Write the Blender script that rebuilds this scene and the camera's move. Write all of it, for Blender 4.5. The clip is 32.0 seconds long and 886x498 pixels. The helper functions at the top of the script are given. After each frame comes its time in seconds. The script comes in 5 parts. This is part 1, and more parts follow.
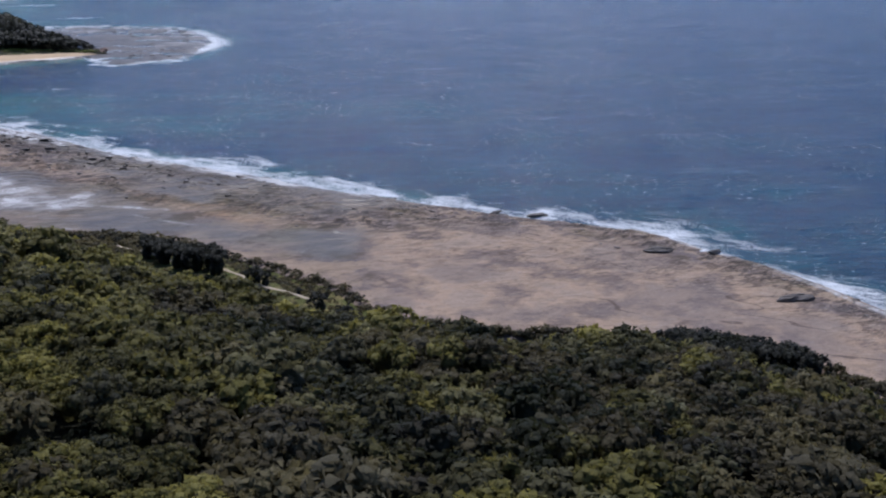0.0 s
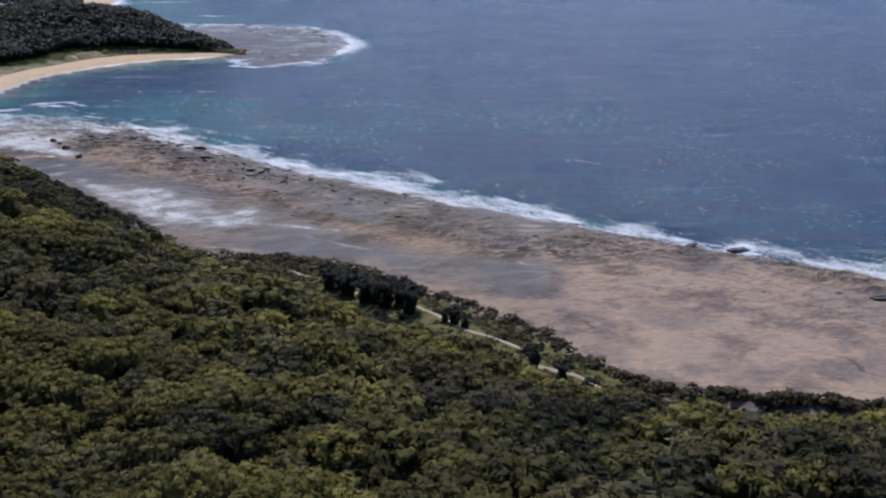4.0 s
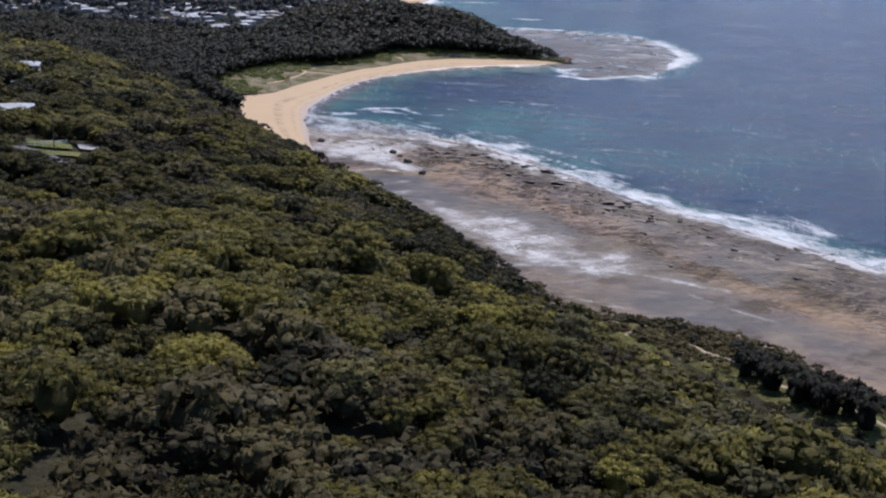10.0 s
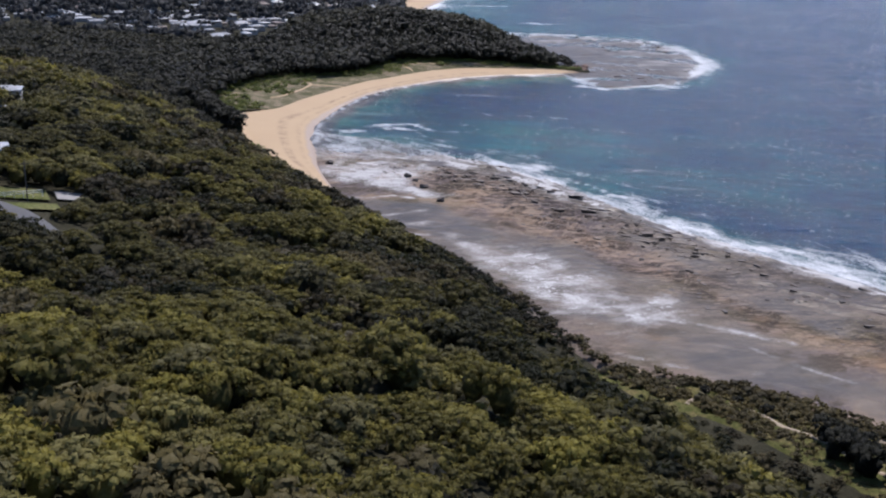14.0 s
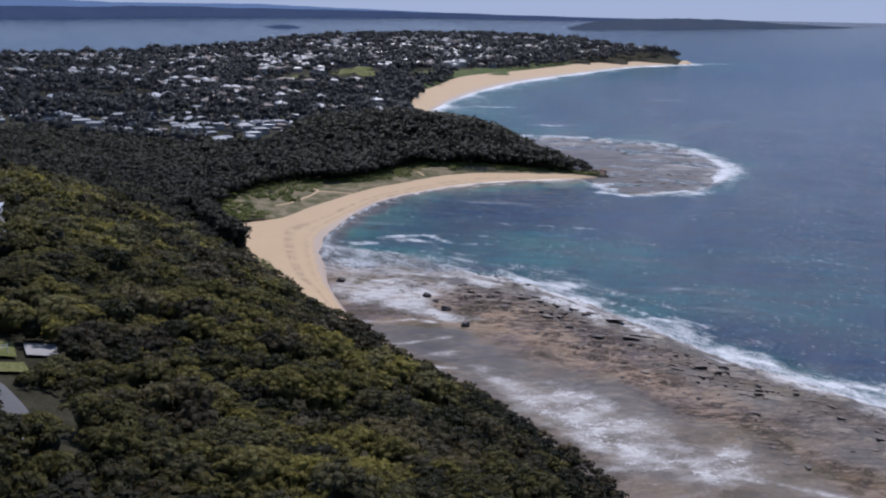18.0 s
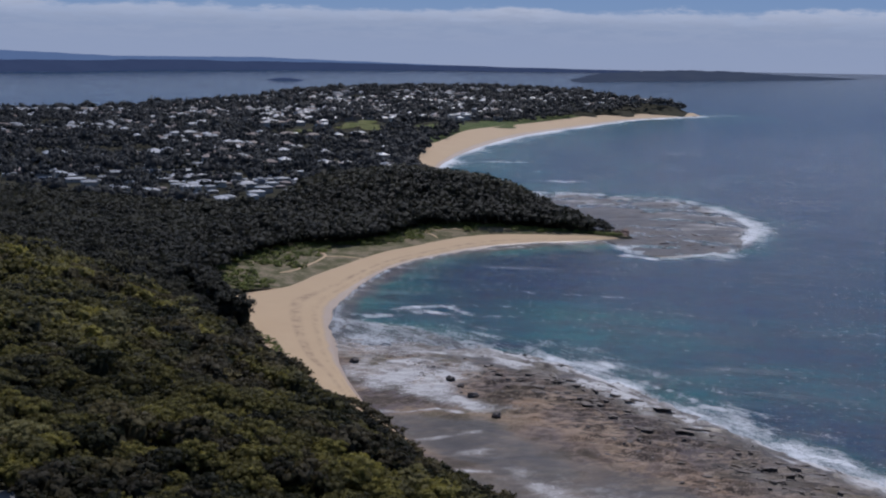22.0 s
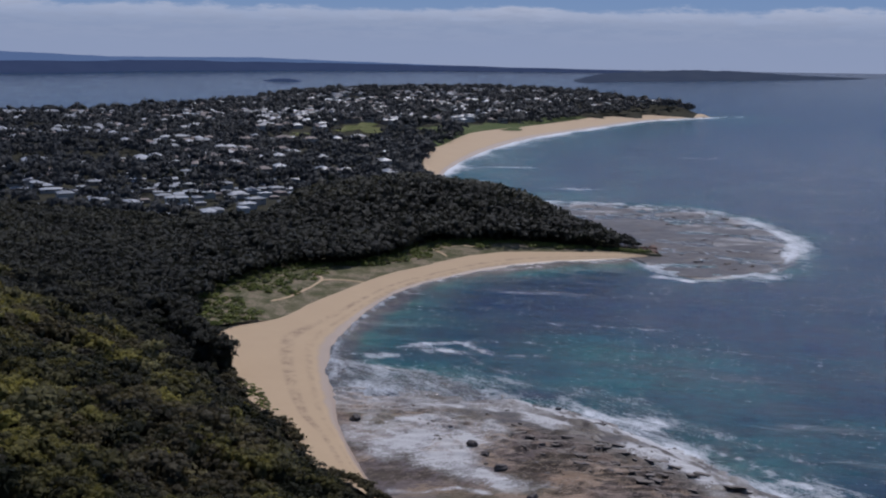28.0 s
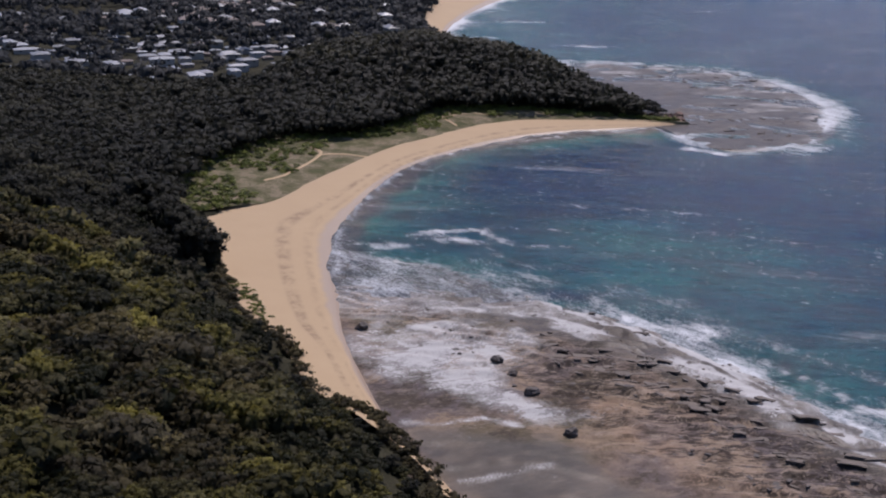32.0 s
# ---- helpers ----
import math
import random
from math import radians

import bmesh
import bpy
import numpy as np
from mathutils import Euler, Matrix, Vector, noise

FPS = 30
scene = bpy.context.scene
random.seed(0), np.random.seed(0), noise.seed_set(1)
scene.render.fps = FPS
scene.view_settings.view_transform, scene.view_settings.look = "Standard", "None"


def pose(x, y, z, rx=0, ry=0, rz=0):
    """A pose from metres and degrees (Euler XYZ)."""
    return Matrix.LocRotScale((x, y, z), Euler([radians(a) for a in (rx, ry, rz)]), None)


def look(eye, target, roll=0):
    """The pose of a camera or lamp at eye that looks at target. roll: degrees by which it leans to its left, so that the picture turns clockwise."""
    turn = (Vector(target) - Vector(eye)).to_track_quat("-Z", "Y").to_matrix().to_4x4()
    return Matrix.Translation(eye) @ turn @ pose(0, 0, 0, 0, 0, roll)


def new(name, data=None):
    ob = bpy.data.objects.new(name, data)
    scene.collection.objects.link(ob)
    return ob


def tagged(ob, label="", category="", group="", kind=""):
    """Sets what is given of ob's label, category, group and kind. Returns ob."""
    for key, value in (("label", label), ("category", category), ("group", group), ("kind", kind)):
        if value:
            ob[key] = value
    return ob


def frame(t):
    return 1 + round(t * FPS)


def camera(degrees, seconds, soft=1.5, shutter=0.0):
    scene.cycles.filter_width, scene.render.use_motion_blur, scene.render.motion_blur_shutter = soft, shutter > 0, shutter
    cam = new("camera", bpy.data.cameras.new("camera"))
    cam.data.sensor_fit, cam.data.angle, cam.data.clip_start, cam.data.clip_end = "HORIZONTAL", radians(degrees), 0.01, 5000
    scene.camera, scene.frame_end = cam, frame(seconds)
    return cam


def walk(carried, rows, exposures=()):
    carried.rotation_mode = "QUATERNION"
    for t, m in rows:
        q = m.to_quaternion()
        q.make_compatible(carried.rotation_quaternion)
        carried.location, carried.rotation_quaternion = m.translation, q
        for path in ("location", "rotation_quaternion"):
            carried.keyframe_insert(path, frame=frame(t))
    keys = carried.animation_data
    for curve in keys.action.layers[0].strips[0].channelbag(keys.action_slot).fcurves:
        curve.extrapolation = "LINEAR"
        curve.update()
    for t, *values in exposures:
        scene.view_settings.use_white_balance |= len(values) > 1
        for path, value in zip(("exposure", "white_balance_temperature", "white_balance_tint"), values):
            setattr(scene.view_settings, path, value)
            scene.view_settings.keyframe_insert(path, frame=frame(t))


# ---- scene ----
cam = camera(43.32, 32.0, soft=2.1)
PATH = [
    (0, (87.03, -250.81, 115.04), (118.00, -160.15, 86.36), 0.21),
    (0.5, (84.77, -246.16, 115.30), (115.82, -155.53, 86.61), 0.24),
    (1, (82.50, -241.27, 115.30), (113.55, -150.64, 86.59), 0.31),
    (1.5, (79.64, -235.64, 115.56), (110.66, -145.02, 86.81), 0.21),
    (2, (77.00, -230.02, 115.69), (107.92, -139.36, 86.95), 0.30),
    (2.5, (74.35, -224.79, 116.12), (104.30, -133.82, 87.34), 0.27),
    (3, (71.61, -219.74, 116.66), (100.37, -128.42, 87.81), 0.28),
    (3.5, (68.46, -214.34, 117.19), (94.14, -122.12, 88.28), 0.44),
    (5.5, (57.78, -195.24, 118.19), (71.68, -100.57, 89.11), 0.90),
    (6, (55.03, -190.13, 118.04), (65.92, -95.06, 88.99), 1.07),
    (6.5, (52.03, -185.01, 117.86), (61.08, -89.75, 88.80), 1.21),
    (7, (48.77, -180.00, 117.68), (54.95, -84.52, 88.61), 1.39),
    (7.5, (44.93, -174.82, 117.57), (45.36, -79.15, 88.47), 1.39),
    (8, (40.98, -169.31, 117.58), (40.42, -73.64, 88.49), 1.15),
    (9, (34.74, -157.78, 117.60), (34.25, -62.15, 88.37), 1.51),
    (10, (30.89, -146.28, 118.13), (30.39, -50.69, 88.76), 1.61),
    (11, (28.37, -135.56, 118.87), (27.79, -40.01, 89.38), 1.47),
    (12, (25.90, -124.75, 119.65), (25.27, -29.24, 90.04), 1.26),
    (13, (24.20, -114.06, 119.74), (23.56, -18.55, 90.12), 1.18),
    (13.5, (23.38, -108.68, 119.73), (22.71, -13.18, 90.09), 1.17),
    (15.5, (19.42, -86.20, 119.71), (18.65, 10.12, 92.86), 1.09),
    (16, (18.19, -80.53, 119.50), (17.41, 16.09, 93.72), 1.13),
    (16.5, (16.72, -74.64, 119.31), (15.92, 22.27, 94.67), 1.07),
    (17, (15.12, -68.72, 118.96), (14.35, 28.50, 95.58), 1.03),
    (17.5, (13.19, -62.58, 119.06), (12.46, 34.91, 96.77), 1.18),
    (18, (11.47, -56.59, 119.06), (10.77, 41.15, 97.90), 1.17),
    (18.5, (9.74, -50.83, 119.05), (8.98, 47.13, 98.99), 1.14),
    (19, (8.14, -45.18, 119.06), (7.42, 53.00, 100.07), 1.13),
    (19.5, (6.74, -39.53, 119.22), (5.96, 58.87, 101.42), 1.37),
    (20, (5.44, -33.82, 119.48), (4.67, 64.75, 102.66), 1.24),
    (21, (3.40, -22.41, 119.78), (2.62, 76.16, 102.99), 1.14),
    (22, (1.61, -11.03, 119.79), (0.79, 87.56, 103.07), 1.01),
    (23, (0.09, 0.01, 119.71), (-0.72, 98.60, 103.01), 0.93),
    (24, (-1.22, 11.15, 119.67), (-2.04, 109.76, 103.03), 0.82),
    (25, (-2.23, 22.68, 119.48), (-3.04, 121.29, 102.86), 0.83),
    (25.5, (-2.66, 28.90, 119.33), (-3.46, 127.50, 102.72), 0.81),
    (27.5, (-4.96, 56.26, 119.43), (-5.76, 154.86, 102.77), 0.89),
    (28, (-5.42, 63.30, 118.88), (-6.21, 161.89, 102.19), 0.90),
    (28.5, (-5.92, 70.96, 118.63), (-6.72, 169.57, 102.02), 0.87),
    (29, (-6.52, 78.28, 117.42), (-7.31, 176.43, 98.31), 0.92),
    (29.2, (-6.73, 81.17, 117.03), (-7.42, 178.40, 93.67), 0.85),
    (29.3, (-6.86, 82.60, 116.94), (-7.53, 179.42, 91.93), 0.84),
    (29.5, (-7.20, 85.42, 117.01), (-7.82, 181.29, 88.58), 0.79),
    (30, (-8.32, 92.30, 117.79), (-8.88, 187.91, 88.52), 0.75),
    (31, (-10.14, 104.23, 118.40), (-10.58, 199.80, 88.98), 0.83),
    (32, (-11.90, 115.44, 119.09), (-12.34, 210.99, 89.58), 0.87),
]
walk(cam, [(t, look(eye, target, roll)) for t, eye, target, roll in PATH],
     [(0, 0.38, 5680, 17), (8, 0.52, 6000, 18), (13.5, 0.62, 6130, 19), (16, 0.38, 5980, 18), (18, 0.36, 5930, 18), (19, 0.14, 5930, 18), (20, 0.0, 5930, 17), (28.5, -0.12, 5930, 18), (30, 0.1, 6330, 24), (32, 0.17, 6350, 24)])

# ---- world, sun, exposure ----
SUN_AZ, SUN_EL = 14.0, 56.0     # degrees to the right of +y, and above the horizon
world = bpy.data.worlds.new("sky")
scene.world = world
world.use_nodes = True
wn = world.node_tree
wn.nodes.clear()
w_out = wn.nodes.new("ShaderNodeOutputWorld")
w_bg = wn.nodes.new("ShaderNodeBackground")
w_sky = wn.nodes.new("ShaderNodeTexSky")
w_sky.sky_type = "NISHITA"
w_sky.sun_disc = False
w_sky.sun_elevation = radians(SUN_EL)
w_sky.sun_rotation = radians(SUN_AZ)
w_sky.air_density = 1.0
w_sky.dust_density = 0.12
w_sky.ozone_density = 3.0
w_bg.inputs["Strength"].default_value = 0.09
wn.links.new(w_sky.outputs[0], w_bg.inputs["Color"])
wn.links.new(w_bg.outputs[0], w_out.inputs["Surface"])

sun = new("sun", bpy.data.lights.new("sun", "SUN"))
sun.data.energy = 3.6
sun.data.angle = radians(0.6)
sun.data.color = (1.0, 0.95, 0.87)
s_az, s_el = radians(SUN_AZ), radians(SUN_EL)
sun.matrix_world = look((0, 0, 600), (-math.sin(s_az) * math.cos(s_el) * 100, -math.cos(s_az) * math.cos(s_el) * 100, 600 - math.sin(s_el) * 100))

# ---- small numeric tools ----
rng = np.random.default_rng(7)
LATTICE = rng.random((256, 256))


def smooth(a, b, v):
    t = np.clip((np.asarray(v, float) - a) / (b - a), 0, 1)
    return t * t * (3 - 2 * t)


def vnoise(x, y):
    """Smooth value noise, 0 to 1, one cell a unit."""
    xi, yi = np.floor(x).astype(int), np.floor(y).astype(int)
    fx, fy = x - xi, y - yi
    fx, fy = fx * fx * (3 - 2 * fx), fy * fy * (3 - 2 * fy)
    g = lambda i, j: LATTICE[(xi + i) % 256, (yi + j) % 256]
    return (g(0, 0) * (1 - fx) + g(1, 0) * fx) * (1 - fy) + (g(0, 1) * (1 - fx) + g(1, 1) * fx) * fy


def fbm(x, y, size, octaves=4):
    total, amp, norm = 0.0, 1.0, 0.0
    for k in range(octaves):
        total = total + amp * vnoise(x / size * 2 ** k + 17.3 * k, y / size * 2 ** k + 5.1 * k)
        norm += amp
        amp *= 0.5
    return total / norm


def spline(points, n):
    """Points evenly along a smooth curve through the given ones."""
    p = np.array(points, float)
    p = np.vstack([2 * p[0] - p[1], p, 2 * p[-1] - p[-2]])
    out = []
    for i in range(1, len(p) - 2):
        t = np.linspace(0, 1, 12, endpoint=False)[:, None]
        a, b, c, d = p[i - 1], p[i], p[i + 1], p[i + 2]
        out.append(0.5 * (2 * b + (c - a) * t + (2 * a - 5 * b + 4 * c - d) * t ** 2 + (3 * b - a - 3 * c + d) * t ** 3))
    out = np.vstack(out + [p[-2:-1]])
    s = np.r_[0, np.cumsum(np.hypot(*np.diff(out, axis=0).T))]
    at = np.linspace(0, s[-1], n)
    return np.stack([np.interp(at, s, out[:, 0]), np.interp(at, s, out[:, 1])], 1)


def line_distance(x, y, line):
    best = np.full(np.shape(x), 1e9)
    for (ax, ay), (bx, by) in zip(line[:-1], line[1:]):
        dx, dy = bx - ax, by - ay
        t = np.clip(((x - ax) * dx + (y - ay) * dy) / (dx * dx + dy * dy + 1e-9), 0, 1)
        best = np.minimum(best, (x - ax - t * dx) ** 2 + (y - ay - t * dy) ** 2)
    return np.sqrt(best)


def inside(x, y, poly):
    hit = np.zeros(np.shape(x), bool)
    for (ax, ay), (bx, by) in zip(poly, np.roll(poly, -1, axis=0)):
        if ay == by:
            continue
        hit ^= ((ay > y) != (by > y)) & (x < (bx - ax) * (y - ay) / (by - ay) + ax)
    return hit


def blob(x, y, cx, cy, rx, ry, turn=0.0):
    c, s = math.cos(radians(turn)), math.sin(radians(turn))
    u, v = (x - cx) * c + (y - cy) * s, -(x - cx) * s + (y - cy) * c
    return np.exp(-(u / rx) ** 2 - (v / ry) ** 2)


EYE = np.array((0.0, 0.0, 120.0))


def far(v):
    """Draws what lies beyond 2.8 km in towards the viewpoint, so that the whole distance fits into 4.8 km."""
    v = np.asarray(v, float)
    r = np.hypot(v[..., 0], v[..., 1])
    m = np.where(r > 2800, np.minimum(260 * r / (120 + 0.05 * r), 4830), r)
    k = np.where(r > 1, m / np.maximum(r, 1e-6), 1.0)[..., None]
    return EYE * (1 - k) + v * k


# ---- plan of the coast, metres ----
SCRUB_EDGE = spline([(340, -200), (300, -100), (275, -42), (262, -10), (238, 6), (220, 16), (200, 24), (185, 32), (174, 46), (168, 62),
                     (164, 80), (153, 98), (141, 120), (124, 144), (110, 158), (96, 165), (80, 170), (68, 180), (58, 200), (47, 222),
                     (40, 240), (20, 276), (-3, 303), (-17, 337), (-30, 362), (-43, 372), (-56, 404), (-72, 424), (-88, 468), (-105, 524)], 240)
REEF_EDGE = spline([(345, -120), (330, -40), (316, 7), (313, 33), (308, 63), (298, 88), (292, 112), (277, 128), (260, 146), (240, 165),
                    (216, 192), (188, 222), (162, 258), (131, 296), (95, 346), (66, 398), (40, 434), (15, 455), (-6, 480), (-26, 492), (-48, 497)], 300)
WATERLINE = spline([(-7, 318), (-11, 328), (-20, 346), (-32, 381), (-43, 430), (-52, 495), (-52, 530), (-47, 571), (-32, 628), (-7, 668), (22, 701),
                    (56, 722), (91, 735), (121, 748)], 200)
SAND_BACK = spline([(-10, 316), (-17, 334), (-31, 356), (-46, 374), (-58, 402), (-75, 424), (-92, 468), (-108, 524), (-104, 540), (-90, 556), (-80, 570),
                    (-66, 606), (-43, 661), (-17, 702), (8, 734), (41, 749), (121, 750)], 200)
WOOD_EDGE = spline([(-112, 520), (-122, 560), (-118, 621), (-90, 672), (-56, 686), (-19, 747), (31, 761), (78, 758), (121, 750)], 120)
HEAD_POOL = 0.34                # share of foam over the low reef
COVE2 = [(20, 1060), (-12, 1150), (-23, 1203), (-9, 1343), (37, 1576), (117, 1837), (240, 2107), (397, 2420), (569, 2610)]
BEACH2_BACK = [(-20, 1120), (-42, 1200), (-40, 1290), (-30, 1535), (25, 1850), (119, 2039), (271, 2388), (430, 2560), (566, 2660)]
LAND = np.vstack([[(340, -1500)], SCRUB_EDGE[:200:4], WATERLINE[::4], [(118, 775), (100, 830), (66, 920)], COVE2,
                  [(575, 2660), (550, 2790), (480, 3000), (430, 3400), (300, 3800), (0, 3900), (-300, 3700), (-491, 3400), (-515, 3091),
                   (-616, 2689), (-709, 2406), (-889, 2188), (-1400, 1900), (-3000, 1500), (-3000, -1500)]])
HEAD_REEF = spline([(112, 742), (118, 708), (136, 674), (178, 692), (213, 755), (232, 837), (222, 928), (192, 996), (150, 1006), (76, 1016), (50, 960)], 160)


def scrub_depth(x, y):
    """Metres inland of the scrub's seaward edge, negative on the shore."""
    d = line_distance(x, y, SCRUB_EDGE[::3])
    poly = np.vstack([SCRUB_EDGE[::3], [(-160, 560), (-3000, 560), (-3000, -1500), (340, -1500)]])
    return np.where(inside(x, y, poly), d, -d)


def ground(x, y):
    """Height of the land, metres over the sea."""
    x, y = np.asarray(x, float), np.asarray(y, float)
    d = scrub_depth(x, y)
    yy = np.clip(y, -260, 480) / 100
    bench = np.where(x > 30, 1.0, 0.5) * smooth(230, 190, y) + 0.45 * smooth(190, 230, y)
    bench = np.where(x > 150, 1.5, bench)
    d = d - 17 * bench * (1 - np.exp(-np.maximum(d, 0) / 17))
    rise = (105 + 10.2 * yy - 2.2 * yy ** 2) * (1 - np.exp(-np.maximum(d, 0) / 195))
    cap = np.interp(y, [-300, -60, 0, 100, 150, 300, 400, 480], [82, 76, 68, 60, 55, 50, 44, 36])
    rise = cap * (1 - np.exp(-(rise / cap) ** 3)) ** (1 / 3)
    rise = rise * (1 - smooth(410, 640, y)) + 3 * (fbm(x, y, 45.0, 3) - 0.5) * smooth(5, 60, d)
    c = line_distance(x, y, LAND)
    c = np.where(inside(x, y, LAND), c, -c)
    flat = np.where(c > 0, np.minimum(1.2 + 7.5 * (1 - np.exp(-c / 160)), -1.2 + 0.22 * c), np.maximum(-3.0, -1.2 + 0.2 * c))
    mound = 19 * blob(x, y, -25, 862, 105, 75) + 9 * blob(x, y, -330, 900, 160, 260) + 26 * blob(x, y, 60, 3250, 620, 600)
    mound = mound + 16 * blob(x, y, 420, 2660, 160, 120) + 11 * blob(x, y, -147, 1850, 60, 90)
    rise = rise - 7 * blob(x, y, 140, 18, 26, 62, 28) - 3 * blob(x, y, 60, 85, 18, 18) - 17 * blob(x, y, 84, 104, 30, 48, 35) - 9 * blob(x, y, 76, 48, 30, 32) - 3 * blob(x, y, 150, -40, 40, 60)
    rise = rise + 4.6 * blob(x, y, 155, 44, 13, 24, 28) + 2.4 * blob(x, y, 130, 95, 12, 16)
    return flat + np.maximum(rise, 0) + mound * smooth(0, 50, c) + 1.5 * (fbm(x, y, 120.0, 3) - 0.5) * smooth(20, 90, c)


# ---- building helpers ----
def mesh_of(name, verts, faces, mats, attrs=None, smooth_shade=True, slots=None, normals=None):
    """A mesh from arrays; faces is an (n, 3) or (n, 4) array."""
    me = bpy.data.meshes.new(name)
    verts, faces = np.asarray(verts, np.float32), np.asarray(faces, np.int32)
    n, k = faces.shape
    me.vertices.add(len(verts))
    me.vertices.foreach_set("co", verts.ravel())
    me.loops.add(n * k)
    me.loops.foreach_set("vertex_index", faces.ravel())
    me.polygons.add(n)
    me.polygons.foreach_set("loop_start", np.arange(0, n * k, k, dtype=np.int32))
    me.polygons.foreach_set("use_smooth", np.full(n, smooth_shade))
    for m in mats if isinstance(mats, (list, tuple)) else [mats]:
        me.materials.append(m)
    if slots is not None:
        me.polygons.foreach_set("material_index", np.asarray(slots, np.int32))
    for key, values in (attrs or {}).items():
        a = me.attributes.new(key, "FLOAT", "POINT")
        a.data.foreach_set("value", np.asarray(values, np.float32).ravel())
    me.update(calc_edges=True)
    me.validate()
    if normals is not None:
        me.attributes.new("custom_normal", "FLOAT_VECTOR", "POINT").data.foreach_set("vector", np.ascontiguousarray(normals, np.float32).ravel())
    return me


def grid_faces(rows, cols):
    i = (np.arange(rows - 1)[:, None] * cols + np.arange(cols - 1)).ravel()
    return np.stack([i, i + 1, i + cols + 1, i + cols], 1)


def bm_mesh(name, bm, mat):
    me = bpy.data.meshes.new(name)
    bm.to_mesh(me)
    bm.free()
    me.materials.append(mat)
    return me


def part(name, data, parent, label=""):
    ob = new(name, data)
    ob.parent = parent
    return tagged(ob, label)


# ---- materials ----
def nodes_of(name):
    m = bpy.data.materials.new(name)
    m.use_nodes = True
    nt = m.node_tree
    return m, nt, nt.nodes["Principled BSDF"], nt.nodes["Material Output"]


def noise_node(nt, scale, detail=4.0, rough=0.55, vector=None, dims="3D"):
    n = nt.nodes.new("ShaderNodeTexNoise")
    n.noise_dimensions = dims
    n.inputs["Scale"].default_value = scale
    n.inputs["Detail"].default_value = detail
    n.inputs["Roughness"].default_value = rough
    if vector is not None:
        nt.links.new(vector, n.inputs["Vector"])
    return n.outputs["Fac"]


def place_node(nt, scale=(1, 1, 1), turn=0.0):
    """World position in metres, shrunk along axes that are turned about z."""
    g = nt.nodes.new("ShaderNodeNewGeometry")
    m = nt.nodes.new("ShaderNodeMapping")
    m.vector_type = "TEXTURE"
    m.inputs["Scale"].default_value = tuple(1 / s for s in scale)
    m.inputs["Rotation"].default_value = (0, 0, radians(turn))
    nt.links.new(g.outputs["Position"], m.inputs["Vector"])
    return m.outputs["Vector"]


def ramp(nt, fac, stops):
    r = nt.nodes.new("ShaderNodeValToRGB")
    while len(r.color_ramp.elements) < len(stops):
        r.color_ramp.elements.new(0.5)
    for e, (p, c) in zip(r.color_ramp.elements, stops):
        e.position = p
        e.color = (*c, 1) if len(c) == 3 else c
    nt.links.new(fac, r.inputs["Fac"])
    return r.outputs["Color"]


def step_node(nt, fac, lo, hi, a=0.0, b=1.0):
    r = nt.nodes.new("ShaderNodeMapRange")
    r.interpolation_type = "SMOOTHSTEP"
    for key, v in (("From Min", lo), ("From Max", hi), ("To Min", a), ("To Max", b)):
        r.inputs[key].default_value = v
    nt.links.new(fac, r.inputs["Value"])
    return r.outputs["Result"]


def mathn(nt, op, a, b=None, c=None):
    n = nt.nodes.new("ShaderNodeMath")
    n.operation = op
    for k, v in enumerate((a, b, c)):
        if v is None:
            continue
        if isinstance(v, (int, float)):
            n.inputs[k].default_value = v
        else:
            nt.links.new(v, n.inputs[k])
    return n.outputs[0]


def mix(nt, fac, a, b, kind="MIX"):
    n = nt.nodes.new("ShaderNodeMix")
    n.data_type = "RGBA"
    n.blend_type = kind
    for sock, v in ((n.inputs[0], fac), (n.inputs[6], a), (n.inputs[7], b)):
        if isinstance(v, (int, float)):
            sock.default_value = v
        elif isinstance(v, tuple):
            sock.default_value = (*v, 1)
        else:
            nt.links.new(v, sock)
    return n.outputs[2]


def attr(nt, name):
    a = nt.nodes.new("ShaderNodeAttribute")
    a.attribute_name = name
    return a.outputs["Fac"]


def bump(nt, bsdf, height, strength=0.5, distance=0.1):
    b = nt.nodes.new("ShaderNodeBump")
    b.inputs["Strength"].default_value = strength
    b.inputs["Distance"].default_value = distance
    nt.links.new(height, b.inputs["Height"])
    nt.links.new(b.outputs[0], bsdf.inputs["Normal"])


def plain(name, color, rough=0.7, vary=0.25, size=2.0, metal=0.0):
    """A painted or mineral surface with two scales of variation."""
    m, nt, bsdf, _ = nodes_of(name)
    v = place_node(nt)
    big, fine = noise_node(nt, 1 / size, 4, 0.6, v), noise_node(nt, 9 / size, 5, 0.7, v)
    info = nt.nodes.new("ShaderNodeObjectInfo")
    dark = tuple(c * (1 - vary) for c in color)
    light = tuple(min(1, c * (1 + vary)) for c in color)
    c = mix(nt, big, dark, light)
    c = mix(nt, mathn(nt, "MULTIPLY", fine, 0.5), c, dark)
    c = mix(nt, mathn(nt, "MULTIPLY", info.outputs["Random"], 0.35), c, light)
    nt.links.new(c, bsdf.inputs["Base Color"])
    bsdf.inputs["Roughness"].default_value = rough
    bsdf.inputs["Metallic"].default_value = metal
    bump(nt, bsdf, fine, 0.3, 0.05)
    return m


